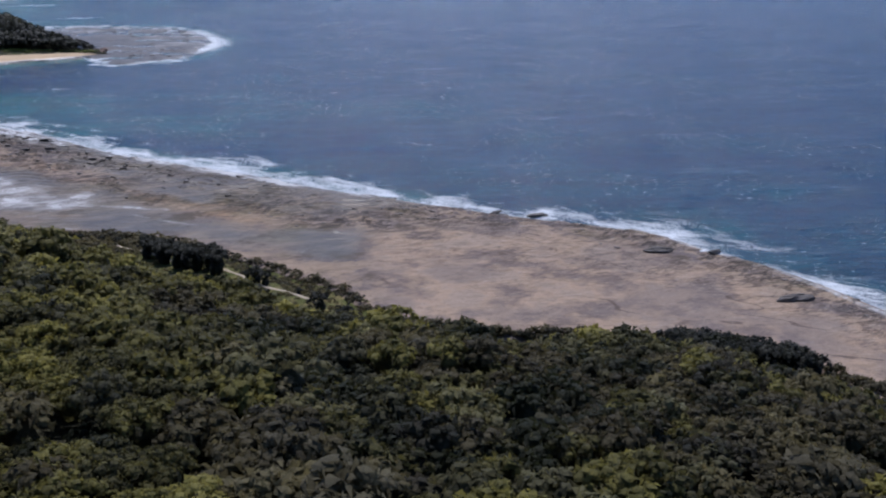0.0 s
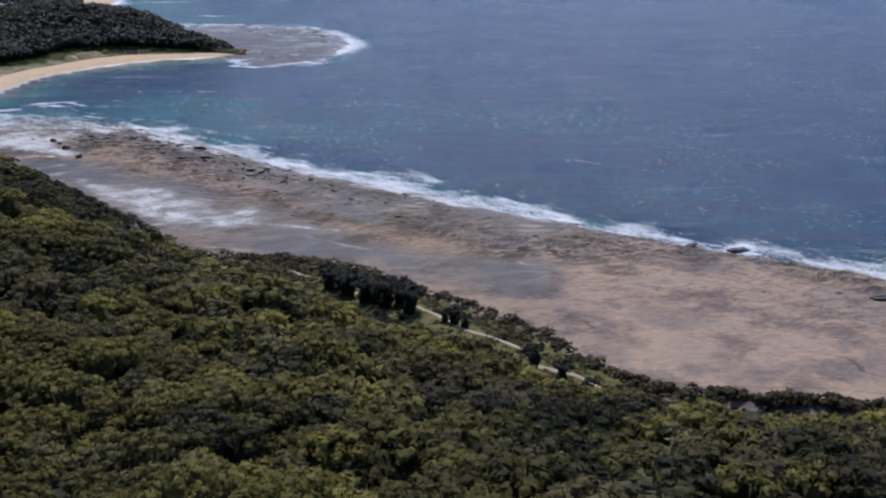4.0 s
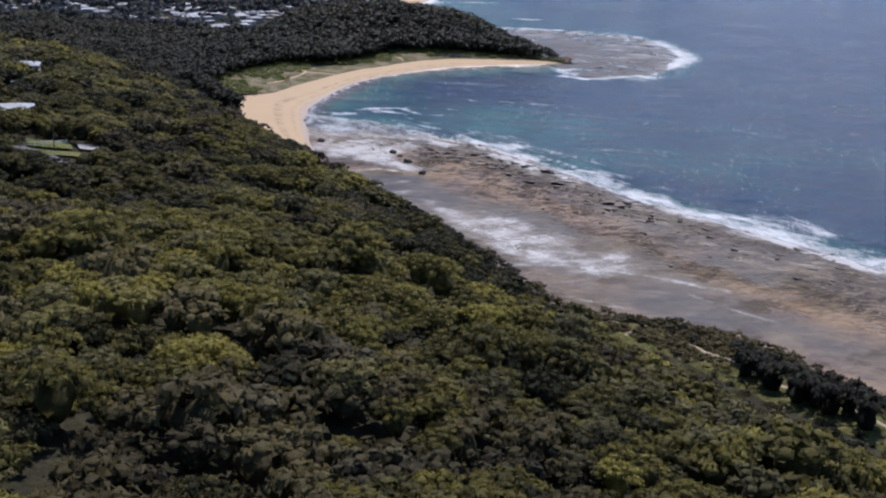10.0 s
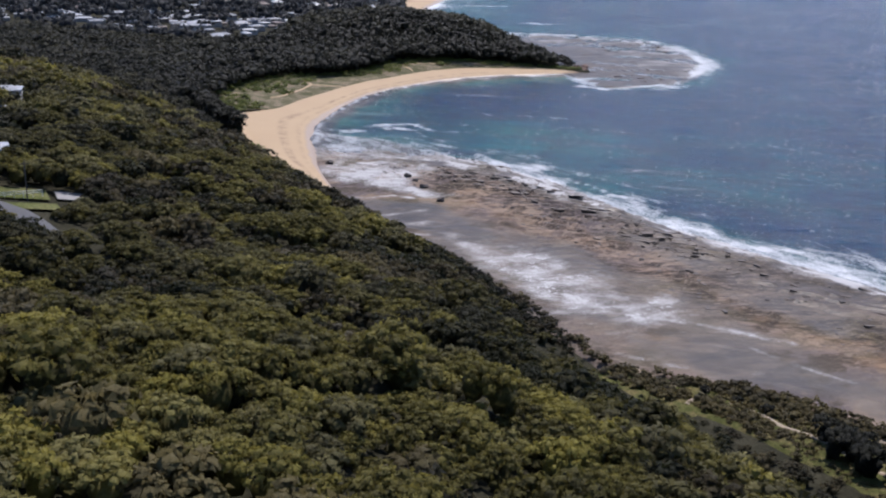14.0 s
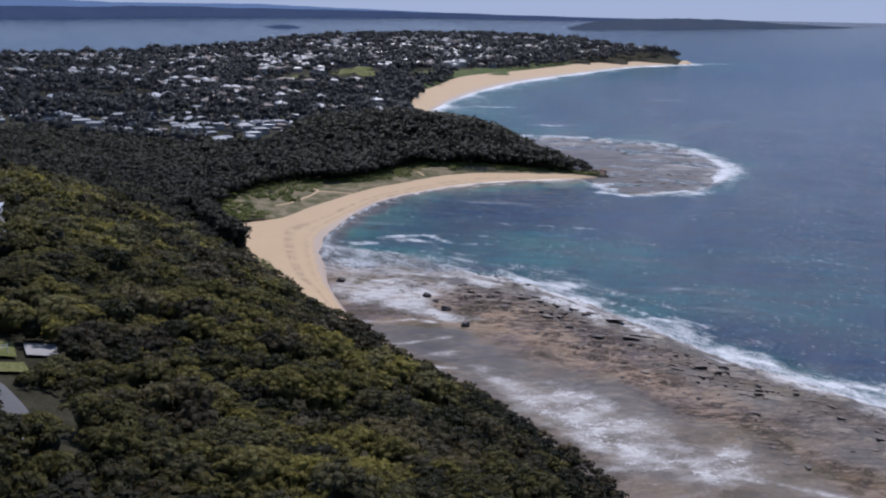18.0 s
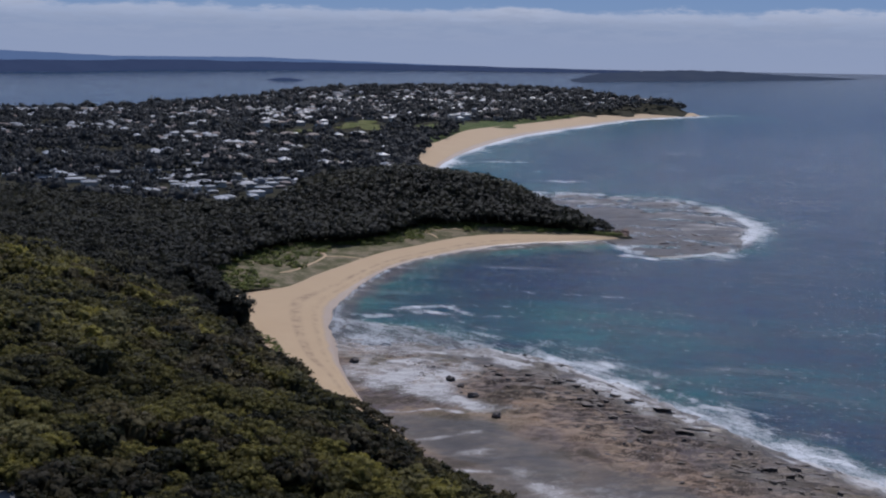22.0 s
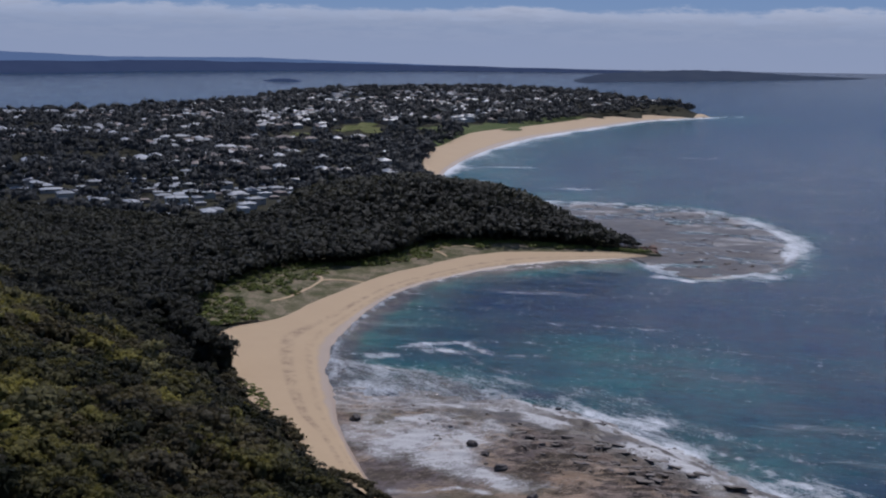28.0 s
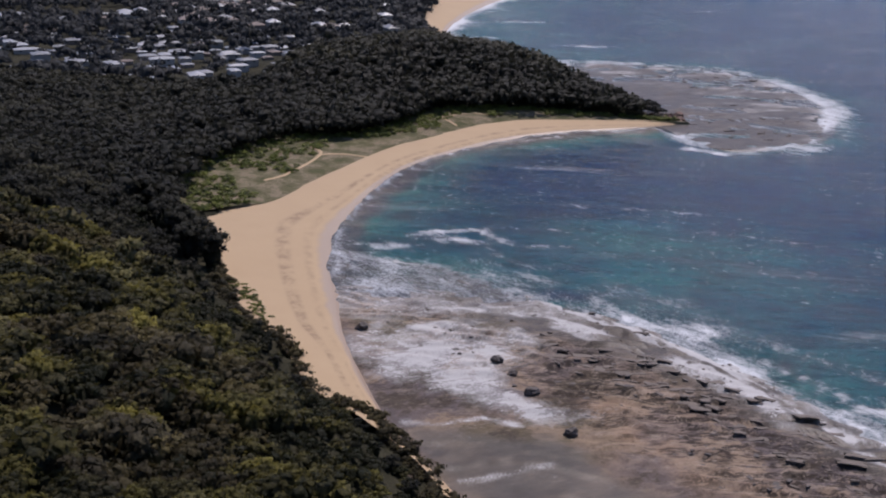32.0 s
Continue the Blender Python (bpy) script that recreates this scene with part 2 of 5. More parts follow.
def foliage(name, deep, mid, bright, rough=0.55):
    """Leaves: the tone attribute runs from dark to bright, painted top light included."""
    m, nt, bsdf, out = nodes_of(name)
    info = nt.nodes.new("ShaderNodeObjectInfo")
    v = place_node(nt)
    patch = noise_node(nt, 0.03, 3, 0.6, v)
    fine = noise_node(nt, 1.7, 3, 0.7, v)
    clump = noise_node(nt, 0.75, 3, 0.6, v)
    t = mathn(nt, "ADD", mathn(nt, "MULTIPLY", attr(nt, "tone"), 0.62), mathn(nt, "MULTIPLY", info.outputs["Random"], 0.12))
    t = mathn(nt, "ADD", t, mathn(nt, "MULTIPLY", mathn(nt, "SUBTRACT", patch, 0.5), 0.7))
    t = mathn(nt, "ADD", t, mathn(nt, "MULTIPLY", mathn(nt, "SUBTRACT", fine, 0.5), 0.5))
    t = mathn(nt, "ADD", t, mathn(nt, "MULTIPLY", mathn(nt, "SUBTRACT", clump, 0.5), 0.45))
    leafy = noise_node(nt, 3.6, 4, 0.75, v)
    # the darkest stop is the painted shade inside the crown
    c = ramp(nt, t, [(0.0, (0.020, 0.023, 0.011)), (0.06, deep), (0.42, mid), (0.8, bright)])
    # dark specks are coloured in as the shaded gaps between leaves
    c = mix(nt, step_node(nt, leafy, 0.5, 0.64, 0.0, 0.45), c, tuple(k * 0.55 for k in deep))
    c = mix(nt, mathn(nt, "MULTIPLY", step_node(nt, attr(nt, "ash"), 0.0, 1.0), 0.45), c, mix(nt, t, tuple(0.5 * (k + sum(deep) / 3) for k in deep), tuple(0.3 * k + 0.6 * sum(bright) / 3 for k in bright)))
    bump(nt, bsdf, mathn(nt, "ADD", leafy, clump), 0.7, 0.4)
    nt.links.new(c, bsdf.inputs["Base Color"])
    bsdf.inputs["Roughness"].default_value = rough
    bsdf.inputs["Specular IOR Level"].default_value = 0.1
    tr = nt.nodes.new("ShaderNodeBsdfTranslucent")
    nt.links.new(c, tr.inputs["Color"])
    mx = nt.nodes.new("ShaderNodeMixShader")
    mx.inputs[0].default_value = 0.38
    nt.links.new(bsdf.outputs[0], mx.inputs[1])
    nt.links.new(tr.outputs[0], mx.inputs[2])
    nt.links.new(mx.outputs[0], out.inputs["Surface"])
    return m


def sea_material():
    m, nt, bsdf, out = nodes_of("sea_water")
    v = place_node(nt)
    swell = place_node(nt, (0.4, 1.0, 1.0), -14)
    mottled = noise_node(nt, 0.011, 4, 0.6, v)
    streak = noise_node(nt, 0.05, 5, 0.65, place_node(nt, (0.3, 1.0, 1.0), -12))
    ripple = noise_node(nt, 0.21, 6, 0.7, swell)
    teal = attr(nt, "shoal")
    teal = mathn(nt, "ADD", teal, mathn(nt, "MULTIPLY", mathn(nt, "SUBTRACT", mottled, 0.5), 1.0))
    c = ramp(nt, teal, [(0.0, (0.004, 0.027, 0.070)), (0.22, (0.003, 0.036, 0.070)), (0.45, (0.008, 0.082, 0.094)), (0.7, (0.034, 0.130, 0.118)), (0.86, (0.095, 0.112, 0.098)), (1.0, (0.15, 0.125, 0.10))])
    weed = step_node(nt, noise_node(nt, 0.03, 6, 0.7, v), 0.5, 0.6)
    c = mix(nt, mathn(nt, "MULTIPLY", weed, step_node(nt, teal, 0.3, 0.65, 0, 0.6)), c, (0.018, 0.026, 0.028))
    # shading of the wave faces is put into the colour, in dark streaks
    c = mix(nt, step_node(nt, streak, 0.45, 0.6, 0.0, 0.45), c, (0.004, 0.012, 0.026))
    # smaller ripples likewise: dark and bright faces as colour
    chop_shade = noise_node(nt, 0.32, 5, 0.7, swell)
    c = mix(nt, step_node(nt, chop_shade, 0.48, 0.62, 0.0, 0.5), c, (0.003, 0.010, 0.024))
    c = mix(nt, step_node(nt, chop_shade, 0.46, 0.34, 0.0, 0.35), c, (0.03, 0.11, 0.14))
    f1 = noise_node(nt, 0.14, 8, 0.72, place_node(nt, (0.4, 1.0, 1.0), 128))
    f2 = noise_node(nt, 0.7, 5, 0.75, v)
    f3 = noise_node(nt, 1.7, 4, 0.75, v)
    grainy = mathn(nt, "ADD", mathn(nt, "MULTIPLY", f2, 0.30), mathn(nt, "MULTIPLY", f3, 0.20))
    lace = mathn(nt, "MULTIPLY_ADD", mathn(nt, "ADD", mathn(nt, "MULTIPLY", f1, 0.5), grainy), 3.8, -1.4)
    edge = mathn(nt, "SUBTRACT", mathn(nt, "ADD", attr(nt, "foam"), lace), 1.0)
    foam = step_node(nt, edge, -0.15, 0.45)
    milky = step_node(nt, mathn(nt, "ADD", attr(nt, "foam"), mathn(nt, "MULTIPLY", mathn(nt, "SUBTRACT", f1, 0.5), 1.2)), 0.2, 0.95, 0.0, 0.26)
    foam = mathn(nt, "MAXIMUM", foam, milky)
    cap = step_node(nt, mathn(nt, "MULTIPLY", noise_node(nt, 0.16, 7, 0.8, swell), streak), 0.37, 0.45, 0.0, 0.3)
    # sun glints painted as white specks, mixed in with the foam
    glint = mathn(nt, "MULTIPLY", step_node(nt, noise_node(nt, 0.6, 5, 0.8, swell), 0.595, 0.66), step_node(nt, mottled, 0.42, 0.58, 0.06, 0.6))
    trail = step_node(nt, noise_node(nt, 0.05, 7, 0.74, place_node(nt, (0.2, 1.0, 1.0), -10)), 0.55, 0.72, 0.0, 0.17)
    foam = mathn(nt, "MAXIMUM", foam, mathn(nt, "MAXIMUM", mathn(nt, "MAXIMUM", cap, glint), trail))
    nt.links.new(mix(nt, foam, c, (0.6, 0.62, 0.64)), bsdf.inputs["Base Color"])
    nt.links.new(mathn(nt, "ADD", mathn(nt, "MULTIPLY", foam, 0.5), mathn(nt, "MULTIPLY_ADD", streak, 0.22, 0.05)), bsdf.inputs["Roughness"])
    bsdf.inputs["IOR"].default_value = 1.333
    bsdf.inputs["Specular IOR Level"].default_value = 0.22
    w1 = noise_node(nt, 0.09, 5, 0.6, swell)
    w2 = noise_node(nt, 0.55, 5, 0.65, swell)
    h = mathn(nt, "ADD", mathn(nt, "MULTIPLY", w1, 2.4), mathn(nt, "MULTIPLY", w2, 1.0))
    h = mathn(nt, "ADD", h, mathn(nt, "MULTIPLY", ripple, 1.5))
    h = mathn(nt, "MULTIPLY", h, mathn(nt, "SUBTRACT", 1.0, mathn(nt, "MULTIPLY", attr(nt, "calm"), 0.9)))
    bump(nt, bsdf, mathn(nt, "ADD", h, mathn(nt, "MULTIPLY", foam, 0.5)), 0.9, 1.0)
    return m


def reef_material():
    m, nt, bsdf, out = nodes_of("reef_rock")
    v = place_node(nt)
    strata = place_node(nt, (0.5, 1.0, 1.0), 20)
    big = noise_node(nt, 0.022, 5, 0.6, v)
    tint = noise_node(nt, 0.045, 6, 0.65, place_node(nt, (1, 1, 1), 40))
    mid = noise_node(nt, 0.13, 6, 0.68, strata)
    fine = noise_node(nt, 0.8, 6, 0.72, v)
    c = ramp(nt, big, [(0.38, (0.13, 0.115, 0.122)), (0.46, (0.19, 0.16, 0.15)), (0.53, (0.26, 0.205, 0.165)), (0.61, (0.16, 0.136, 0.088))])
    c = mix(nt, step_node(nt, tint, 0.51, 0.58, 0.0, 0.85), c, (0.34, 0.265, 0.195))
    c = mix(nt, step_node(nt, tint, 0.47, 0.40, 0.0, 0.85), c, (0.085, 0.072, 0.055))
    clean = mathn(nt, "SUBTRACT", 1.0, step_node(nt, attr(nt, "pale"), 0.4, 0.9, 0.0, 0.75))
    pale = mathn(nt, "ADD", attr(nt, "pale"), mathn(nt, "MULTIPLY", mathn(nt, "SUBTRACT", mid, 0.5), 0.55))
    c = mix(nt, step_node(nt, pale, 0.3, 0.85, 0.0, 0.85), c, ramp(nt, tint, [(0.38, (0.21, 0.168, 0.152)), (0.45, (0.30, 0.232, 0.186)), (0.52, (0.43, 0.325, 0.235)), (0.6, (0.36, 0.29, 0.235))]))
    mauve = step_node(nt, noise_node(nt, 0.02, 4, 0.55, v), 0.48, 0.58, 0.0, 0.6)
    c = mix(nt, mathn(nt, "MULTIPLY", mauve, step_node(nt, attr(nt, "pale"), 0.4, 0.8)), c, (0.205, 0.175, 0.165))
    ochre = mathn(nt, "ADD", attr(nt, "ochre"), mathn(nt, "MULTIPLY", mathn(nt, "SUBTRACT", mid, 0.5), 0.8))
    c = mix(nt, step_node(nt, ochre, 0.3, 0.9, 0, 0.8), c, (0.39, 0.255, 0.15))
    wet = mathn(nt, "ADD", attr(nt, "wet"), mathn(nt, "MULTIPLY", mathn(nt, "SUBTRACT", tint, 0.5), 0.9))
    wetm = step_node(nt, wet, 0.25, 0.85)
    c = mix(nt, mathn(nt, "MULTIPLY", wetm, 0.85), c, ramp(nt, mid, [(0.36, (0.038, 0.032, 0.025)), (0.5, (0.068, 0.058, 0.044)), (0.62, (0.125, 0.102, 0.076))]))
    ledgy = attr(nt, "ledge")
    blot = step_node(nt, noise_node(nt, 0.2, 7, 0.74, strata), 0.5, 0.57, 0.0, 1.0)
    rugged = step_node(nt, noise_node(nt, 0.04, 4, 0.6, v), 0.45, 0.56)
    c = mix(nt, mathn(nt, "MULTIPLY", mathn(nt, "MULTIPLY", blot, clean), mathn(nt, "MULTIPLY", mathn(nt, "MULTIPLY_ADD", ledgy, 0.85, 0.06), mathn(nt, "MULTIPLY_ADD", rugged, 0.75, 0.25))), c, (0.052, 0.043, 0.042))
    light = step_node(nt, noise_node(nt, 0.31, 7, 0.74, strata), 0.54, 0.61, 0.0, 0.65)
    dry = mathn(nt, "SUBTRACT", 1.0, mathn(nt, "MULTIPLY", wetm, 0.8))
    c = mix(nt, mathn(nt, "MULTIPLY", light, mathn(nt, "MULTIPLY", dry, mathn(nt, "MULTIPLY_ADD", ledgy, 0.7, 0.3))), c, (0.40, 0.335, 0.275))
    # dark seams along the ledges: rock joints and painted undercut shade together
    seam = mathn(nt, "ABSOLUTE", mathn(nt, "SUBTRACT", noise_node(nt, 0.15, 6, 0.62, place_node(nt, (0.4, 1.0, 1.0), 16)), 0.5))
    seam = mathn(nt, "MULTIPLY", step_node(nt, seam, 0.042, 0.010), step_node(nt, noise_node(nt, 0.07, 3, 0.6, v), 0.45, 0.55))
    crack_shade = mathn(nt, "MULTIPLY", seam, mathn(nt, "MULTIPLY_ADD", ledgy, 0.9, 0.03))
    c = mix(nt, crack_shade, c, (0.035, 0.03, 0.027))
    joint = mathn(nt, "ABSOLUTE", mathn(nt, "SUBTRACT", noise_node(nt, 0.30, 4, 0.6, place_node(nt, (0.22, 1.0, 1.0), -6)), 0.5))
    joint = mathn(nt, "MULTIPLY", step_node(nt, joint, 0.045, 0.012), step_node(nt, noise_node(nt, 0.05, 3, 0.6, strata), 0.42, 0.52))
    c = mix(nt, mathn(nt, "MULTIPLY", joint, mathn(nt, "MULTIPLY_ADD", ledgy, 0.8, 0.12)), c, (0.05, 0.042, 0.036))
    split = mathn(nt, "ABSOLUTE", mathn(nt, "SUBTRACT", noise_node(nt, 0.05, 1.5, 0.4, place_node(nt, (0.22, 1.0, 1.0), -32)), 0.5))
    c = mix(nt, mathn(nt, "MULTIPLY", step_node(nt, split, 0.008, 0.003, 0.0, 0.7), mathn(nt, "MULTIPLY", step_node(nt, attr(nt, "pale"), 0.3, 0.8), step_node(nt, noise_node(nt, 0.06, 3, 0.6, v), 0.46, 0.54))), c, (0.09, 0.07, 0.06))
    crust = noise_node(nt, 0.75, 6, 0.78, place_node(nt, (0.6, 1.0, 1.0), 8))
    c = mix(nt, mathn(nt, "MULTIPLY", step_node(nt, crust, 0.56, 0.62, 0.0, 0.55), mathn(nt, "MULTIPLY", dry, mathn(nt, "MULTIPLY_ADD", ledgy, 0.7, 0.2))), c, (0.47, 0.41, 0.35))
    c = mix(nt, mathn(nt, "MULTIPLY", step_node(nt, crust, 0.44, 0.38, 0.0, 0.6), mathn(nt, "MULTIPLY_ADD", ledgy, 0.75, 0.15)), c, (0.06, 0.05, 0.042))
    c = mix(nt, step_node(nt, fine, 0.53, 0.64, 0.0, 0.30), c, (0.085, 0.07, 0.058))
    c = mix(nt, mathn(nt, "MULTIPLY", step_node(nt, fine, 0.45, 0.34, 0.0, 0.2), dry), c, (0.26, 0.22, 0.185))
    c = mix(nt, 1.0, c, (0.74, 0.70, 0.675), "MULTIPLY")
    f1 = noise_node(nt, 0.13, 7, 0.72, place_node(nt, (0.7, 1.0, 1.0), 20))
    f2 = noise_node(nt, 1.1, 4, 0.7, v)
    lace = mathn(nt, "MULTIPLY_ADD", mathn(nt, "ADD", mathn(nt, "MULTIPLY", f1, 0.72), mathn(nt, "MULTIPLY", f2, 0.28)), 2.6, -0.8)
    foam = step_node(nt, mathn(nt, "SUBTRACT", mathn(nt, "ADD", attr(nt, "foam"), lace), 0.82), -0.18, 0.85, 0.0, 0.86)
    f4 = noise_node(nt, 0.42, 6, 0.78, place_node(nt, (0.6, 1.0, 1.0), 12))
    fleck = mathn(nt, "ADD", attr(nt, "foam"), mathn(nt, "MULTIPLY_ADD", mathn(nt, "ADD", mathn(nt, "MULTIPLY", f4, 0.65), mathn(nt, "MULTIPLY", f2, 0.35)), 2.6, -1.3))
    fleck = mathn(nt, "MULTIPLY", step_node(nt, fleck, 0.62, 0.82), step_node(nt, attr(nt, "foam"), 0.15, 0.4, 0.0, 0.9))
    foam = mathn(nt, "MAXIMUM", foam, fleck)
    c = mix(nt, foam, c, (0.46, 0.455, 0.45))
    nt.links.new(c, bsdf.inputs["Base Color"])
    nt.links.new(mathn(nt, "ADD", mathn(nt, "SUBTRACT", 0.85, mathn(nt, "MULTIPLY", wetm, 0.42)), mathn(nt, "MULTIPLY", foam, 0.4)), bsdf.inputs["Roughness"])
    nt.links.new(mathn(nt, "MULTIPLY_ADD", wetm, 0.10, 0.07), bsdf.inputs["Specular IOR Level"])
    rough = mathn(nt, "ADD", mathn(nt, "MULTIPLY", mid, 1.2), mathn(nt, "MULTIPLY", fine, 0.6))
    bump(nt, bsdf, rough, 0.7, 0.6)
    relief = bsdf.inputs["Normal"].links[0].from_node
    nt.links.new(mathn(nt, "MULTIPLY_ADD", wetm, -0.5, 0.7), relief.inputs["Strength"])
    return m


def sand_material():
    m, nt, bsdf, out = nodes_of("beach_sand")
    v = place_node(nt)
    big, fine = noise_node(nt, 0.05, 4, 0.6, v), noise_node(nt, 1.3, 6, 0.7, v)
    c = mix(nt, big, (0.37, 0.262, 0.152), (0.44, 0.322, 0.190))
    c = mix(nt, mathn(nt, "MULTIPLY", fine, 0.4), c, (0.31, 0.208, 0.118))
    wet = mathn(nt, "ADD", attr(nt, "wet"), mathn(nt, "MULTIPLY", mathn(nt, "SUBTRACT", noise_node(nt, 0.12, 4, 0.6, v), 0.5), 0.5))
    wetm = step_node(nt, wet, 0.45, 0.75)
    c = mix(nt, mathn(nt, "MULTIPLY", wetm, 0.75), c, (0.22, 0.155, 0.11))
    wrack = mathn(nt, "MULTIPLY", step_node(nt, attr(nt, "wrack"), 0.3, 0.9), step_node(nt, noise_node(nt, 0.16, 6, 0.75, v), 0.40, 0.66))
    c = mix(nt, mathn(nt, "MULTIPLY", wrack, 0.6), c, (0.15, 0.095, 0.06))
    f = mathn(nt, "ADD", attr(nt, "foam"), noise_node(nt, 0.3, 5, 0.7, v))
    c = mix(nt, step_node(nt, f, 1.0, 1.2), c, (0.75, 0.76, 0.77))
    nt.links.new(c, bsdf.inputs["Base Color"])
    nt.links.new(mathn(nt, "SUBTRACT", 0.9, mathn(nt, "MULTIPLY", wetm, 0.4)), bsdf.inputs["Roughness"])
    bump(nt, bsdf, fine, 0.4, 0.15)
    return m


def earth_material(name, a, b, c3, size=8.0):
    m, nt, bsdf, out = nodes_of(name)
    v = place_node(nt)
    big, fine = noise_node(nt, 1 / size, 5, 0.65, v), noise_node(nt, 1.4, 6, 0.7, v)
    c = ramp(nt, big, [(0.4, a), (0.5, b), (0.6, c3)])
    c = mix(nt, step_node(nt, fine, 0.4, 0.6, 0.0, 0.6), c, tuple(k * 0.5 for k in a))
    nt.links.new(c, bsdf.inputs["Base Color"])
    bsdf.inputs["Roughness"].default_value = 0.95
    bsdf.inputs["Specular IOR Level"].default_value = 0.08
    bump(nt, bsdf, fine, 0.8, 0.4)
    return m


SEA = sea_material()
REEF = reef_material()
SAND = sand_material()
FLOOR = earth_material("forest_floor", (0.026, 0.025, 0.015), (0.038, 0.036, 0.021), (0.052, 0.048, 0.030))
GRASS = earth_material("dune_grass", (0.088, 0.088, 0.042), (0.145, 0.130, 0.076), (0.24, 0.192, 0.132), 9.0)
LAWN = earth_material("mown_grass", (0.085, 0.098, 0.03), (0.12, 0.13, 0.045), (0.165, 0.16, 0.07), 14.0)
PARK = earth_material("park_grass", (0.06, 0.085, 0.026), (0.085, 0.11, 0.036), (0.12, 0.125, 0.055), 14.0)
TRACK = plain("track_sand", (0.27, 0.215, 0.15), 0.9, 0.2, 3.0)
LEAF = foliage("scrub_leaves", (0.046, 0.043, 0.018), (0.127, 0.114, 0.033), (0.268, 0.236, 0.056))
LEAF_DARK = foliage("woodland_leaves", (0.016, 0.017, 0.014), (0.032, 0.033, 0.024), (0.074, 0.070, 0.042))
# grey-blue because the haze of distance is mixed into these leaf colours
LEAF_TOWN_HAZE = foliage("hazy_town_leaves", (0.022, 0.026, 0.031), (0.046, 0.051, 0.056), (0.080, 0.084, 0.082))
LEAF_RUST = foliage("rusty_leaves", (0.038, 0.032, 0.018), (0.092, 0.078, 0.038), (0.16, 0.135, 0.06))
LEAF_HEATH = foliage("heath_leaves", (0.040, 0.034, 0.018), (0.105, 0.086, 0.036), (0.18, 0.148, 0.055))
LEAF_GREEN = foliage("green_leaves", (0.046, 0.062, 0.014), (0.12, 0.145, 0.034), (0.22, 0.235, 0.065))
BARK = plain("bark", (0.10, 0.085, 0.07), 0.9, 0.35, 0.8)
BOULDER = plain("boulder_rock", (0.075, 0.062, 0.055), 0.75, 0.35, 1.6)
LEDGE = plain("ledge_rock", (0.115, 0.092, 0.075), 0.8, 0.4, 2.5)

# ---- the large structure ----
def axis(fine_lo, fine_hi, step, lo, hi, grow=1.12):
    a = list(np.arange(fine_lo, fine_hi + 0.1, step))
    s = step
    while a[-1] < hi:
        s *= grow
        a.append(a[-1] + s)
    s, front = step, []
    v = fine_lo
    while v > lo:
        s *= grow
        v -= s
        front.append(v)
    return np.array(front[::-1] + a)


# sea and lake: one sheet to the horizon
gx, gy = axis(-70, 360, 3.4, -14000, 14000, 1.1), axis(-110, 780, 3.4, -900, 19000, 1.032)
X, Y = np.meshgrid(gx, gy)
x, y = X.ravel(), Y.ravel()
near = (np.abs(x) < 800) & (y > -500) & (y < 3200)
foam, shoal = np.zeros(len(x)), np.zeros(len(x))
xn, yn = x[near], y[near]
e = line_distance(xn, yn, REEF_EDGE[::3])
reef_in = inside(xn, yn, np.vstack([REEF_EDGE[::3], [(-120, 500), (-120, -200), (300, -300)]]))
w = line_distance(xn, yn, WATERLINE[::4])
h2 = line_distance(xn, yn, HEAD_REEF[::4])
b2 = line_distance(xn, yn, COVE2)
warp = 10 * (fbm(xn, yn, 60.0, 3) - 0.5)
seaward = np.where(reef_in, -e, e)
swing = 0.1 + 0.55 * fbm(xn - yn, xn + yn, 44.0, 4) + 1.15 * smooth(0.34, 0.66, fbm(xn + 40, yn - 20, 30.0, 3))
north = 1 - 0.55 * smooth(422, 458, yn) - 0.25 * smooth(450, 480, yn)
fo = north * np.clip(0.66 * (0.48 + 0.6 * swing) * np.exp(-((seaward - 1.5 - warp) / ((9.0 * swing + 2.5) * (0.5 + 0.5 * smooth(120, 230, yn)))) ** 2) + 0.42 * (0.2 + swing) * np.exp(-((seaward - 7 - 2 * warp) / 17) ** 2), 0, 0.78)
fo = fo + 0.4 * np.exp(-((seaward - 24 - 3 * warp) / 4) ** 2) * smooth(0.5, 0.7, fbm(xn, yn, 40.0, 2))
wash = smooth(395, 440, yn) * reef_in
fo = np.where(reef_in & (e > 10), np.minimum(fo, 0.1), fo)
fo = np.maximum(fo, wash * (0.10 + 0.74 * fbm(xn * 0.6, yn, 15.0, 4)))
fo = np.maximum(fo, np.where(reef_in & (e < 12), 0.22 + 0.62 * fbm(xn, yn, 9.0, 3), 0))
shore = 0.3 + 1.0 * fbm(xn, yn, 30.0, 2)
fo = np.maximum(fo, 0.5 * shore * np.exp(-((w - 0.5) / 1.8) ** 2) + 0.2 * np.exp(-(w / 12) ** 2) + 0.34 * blob(xn, yn, -5, 484, 52, 30, -10) * smooth(445, 470, yn))
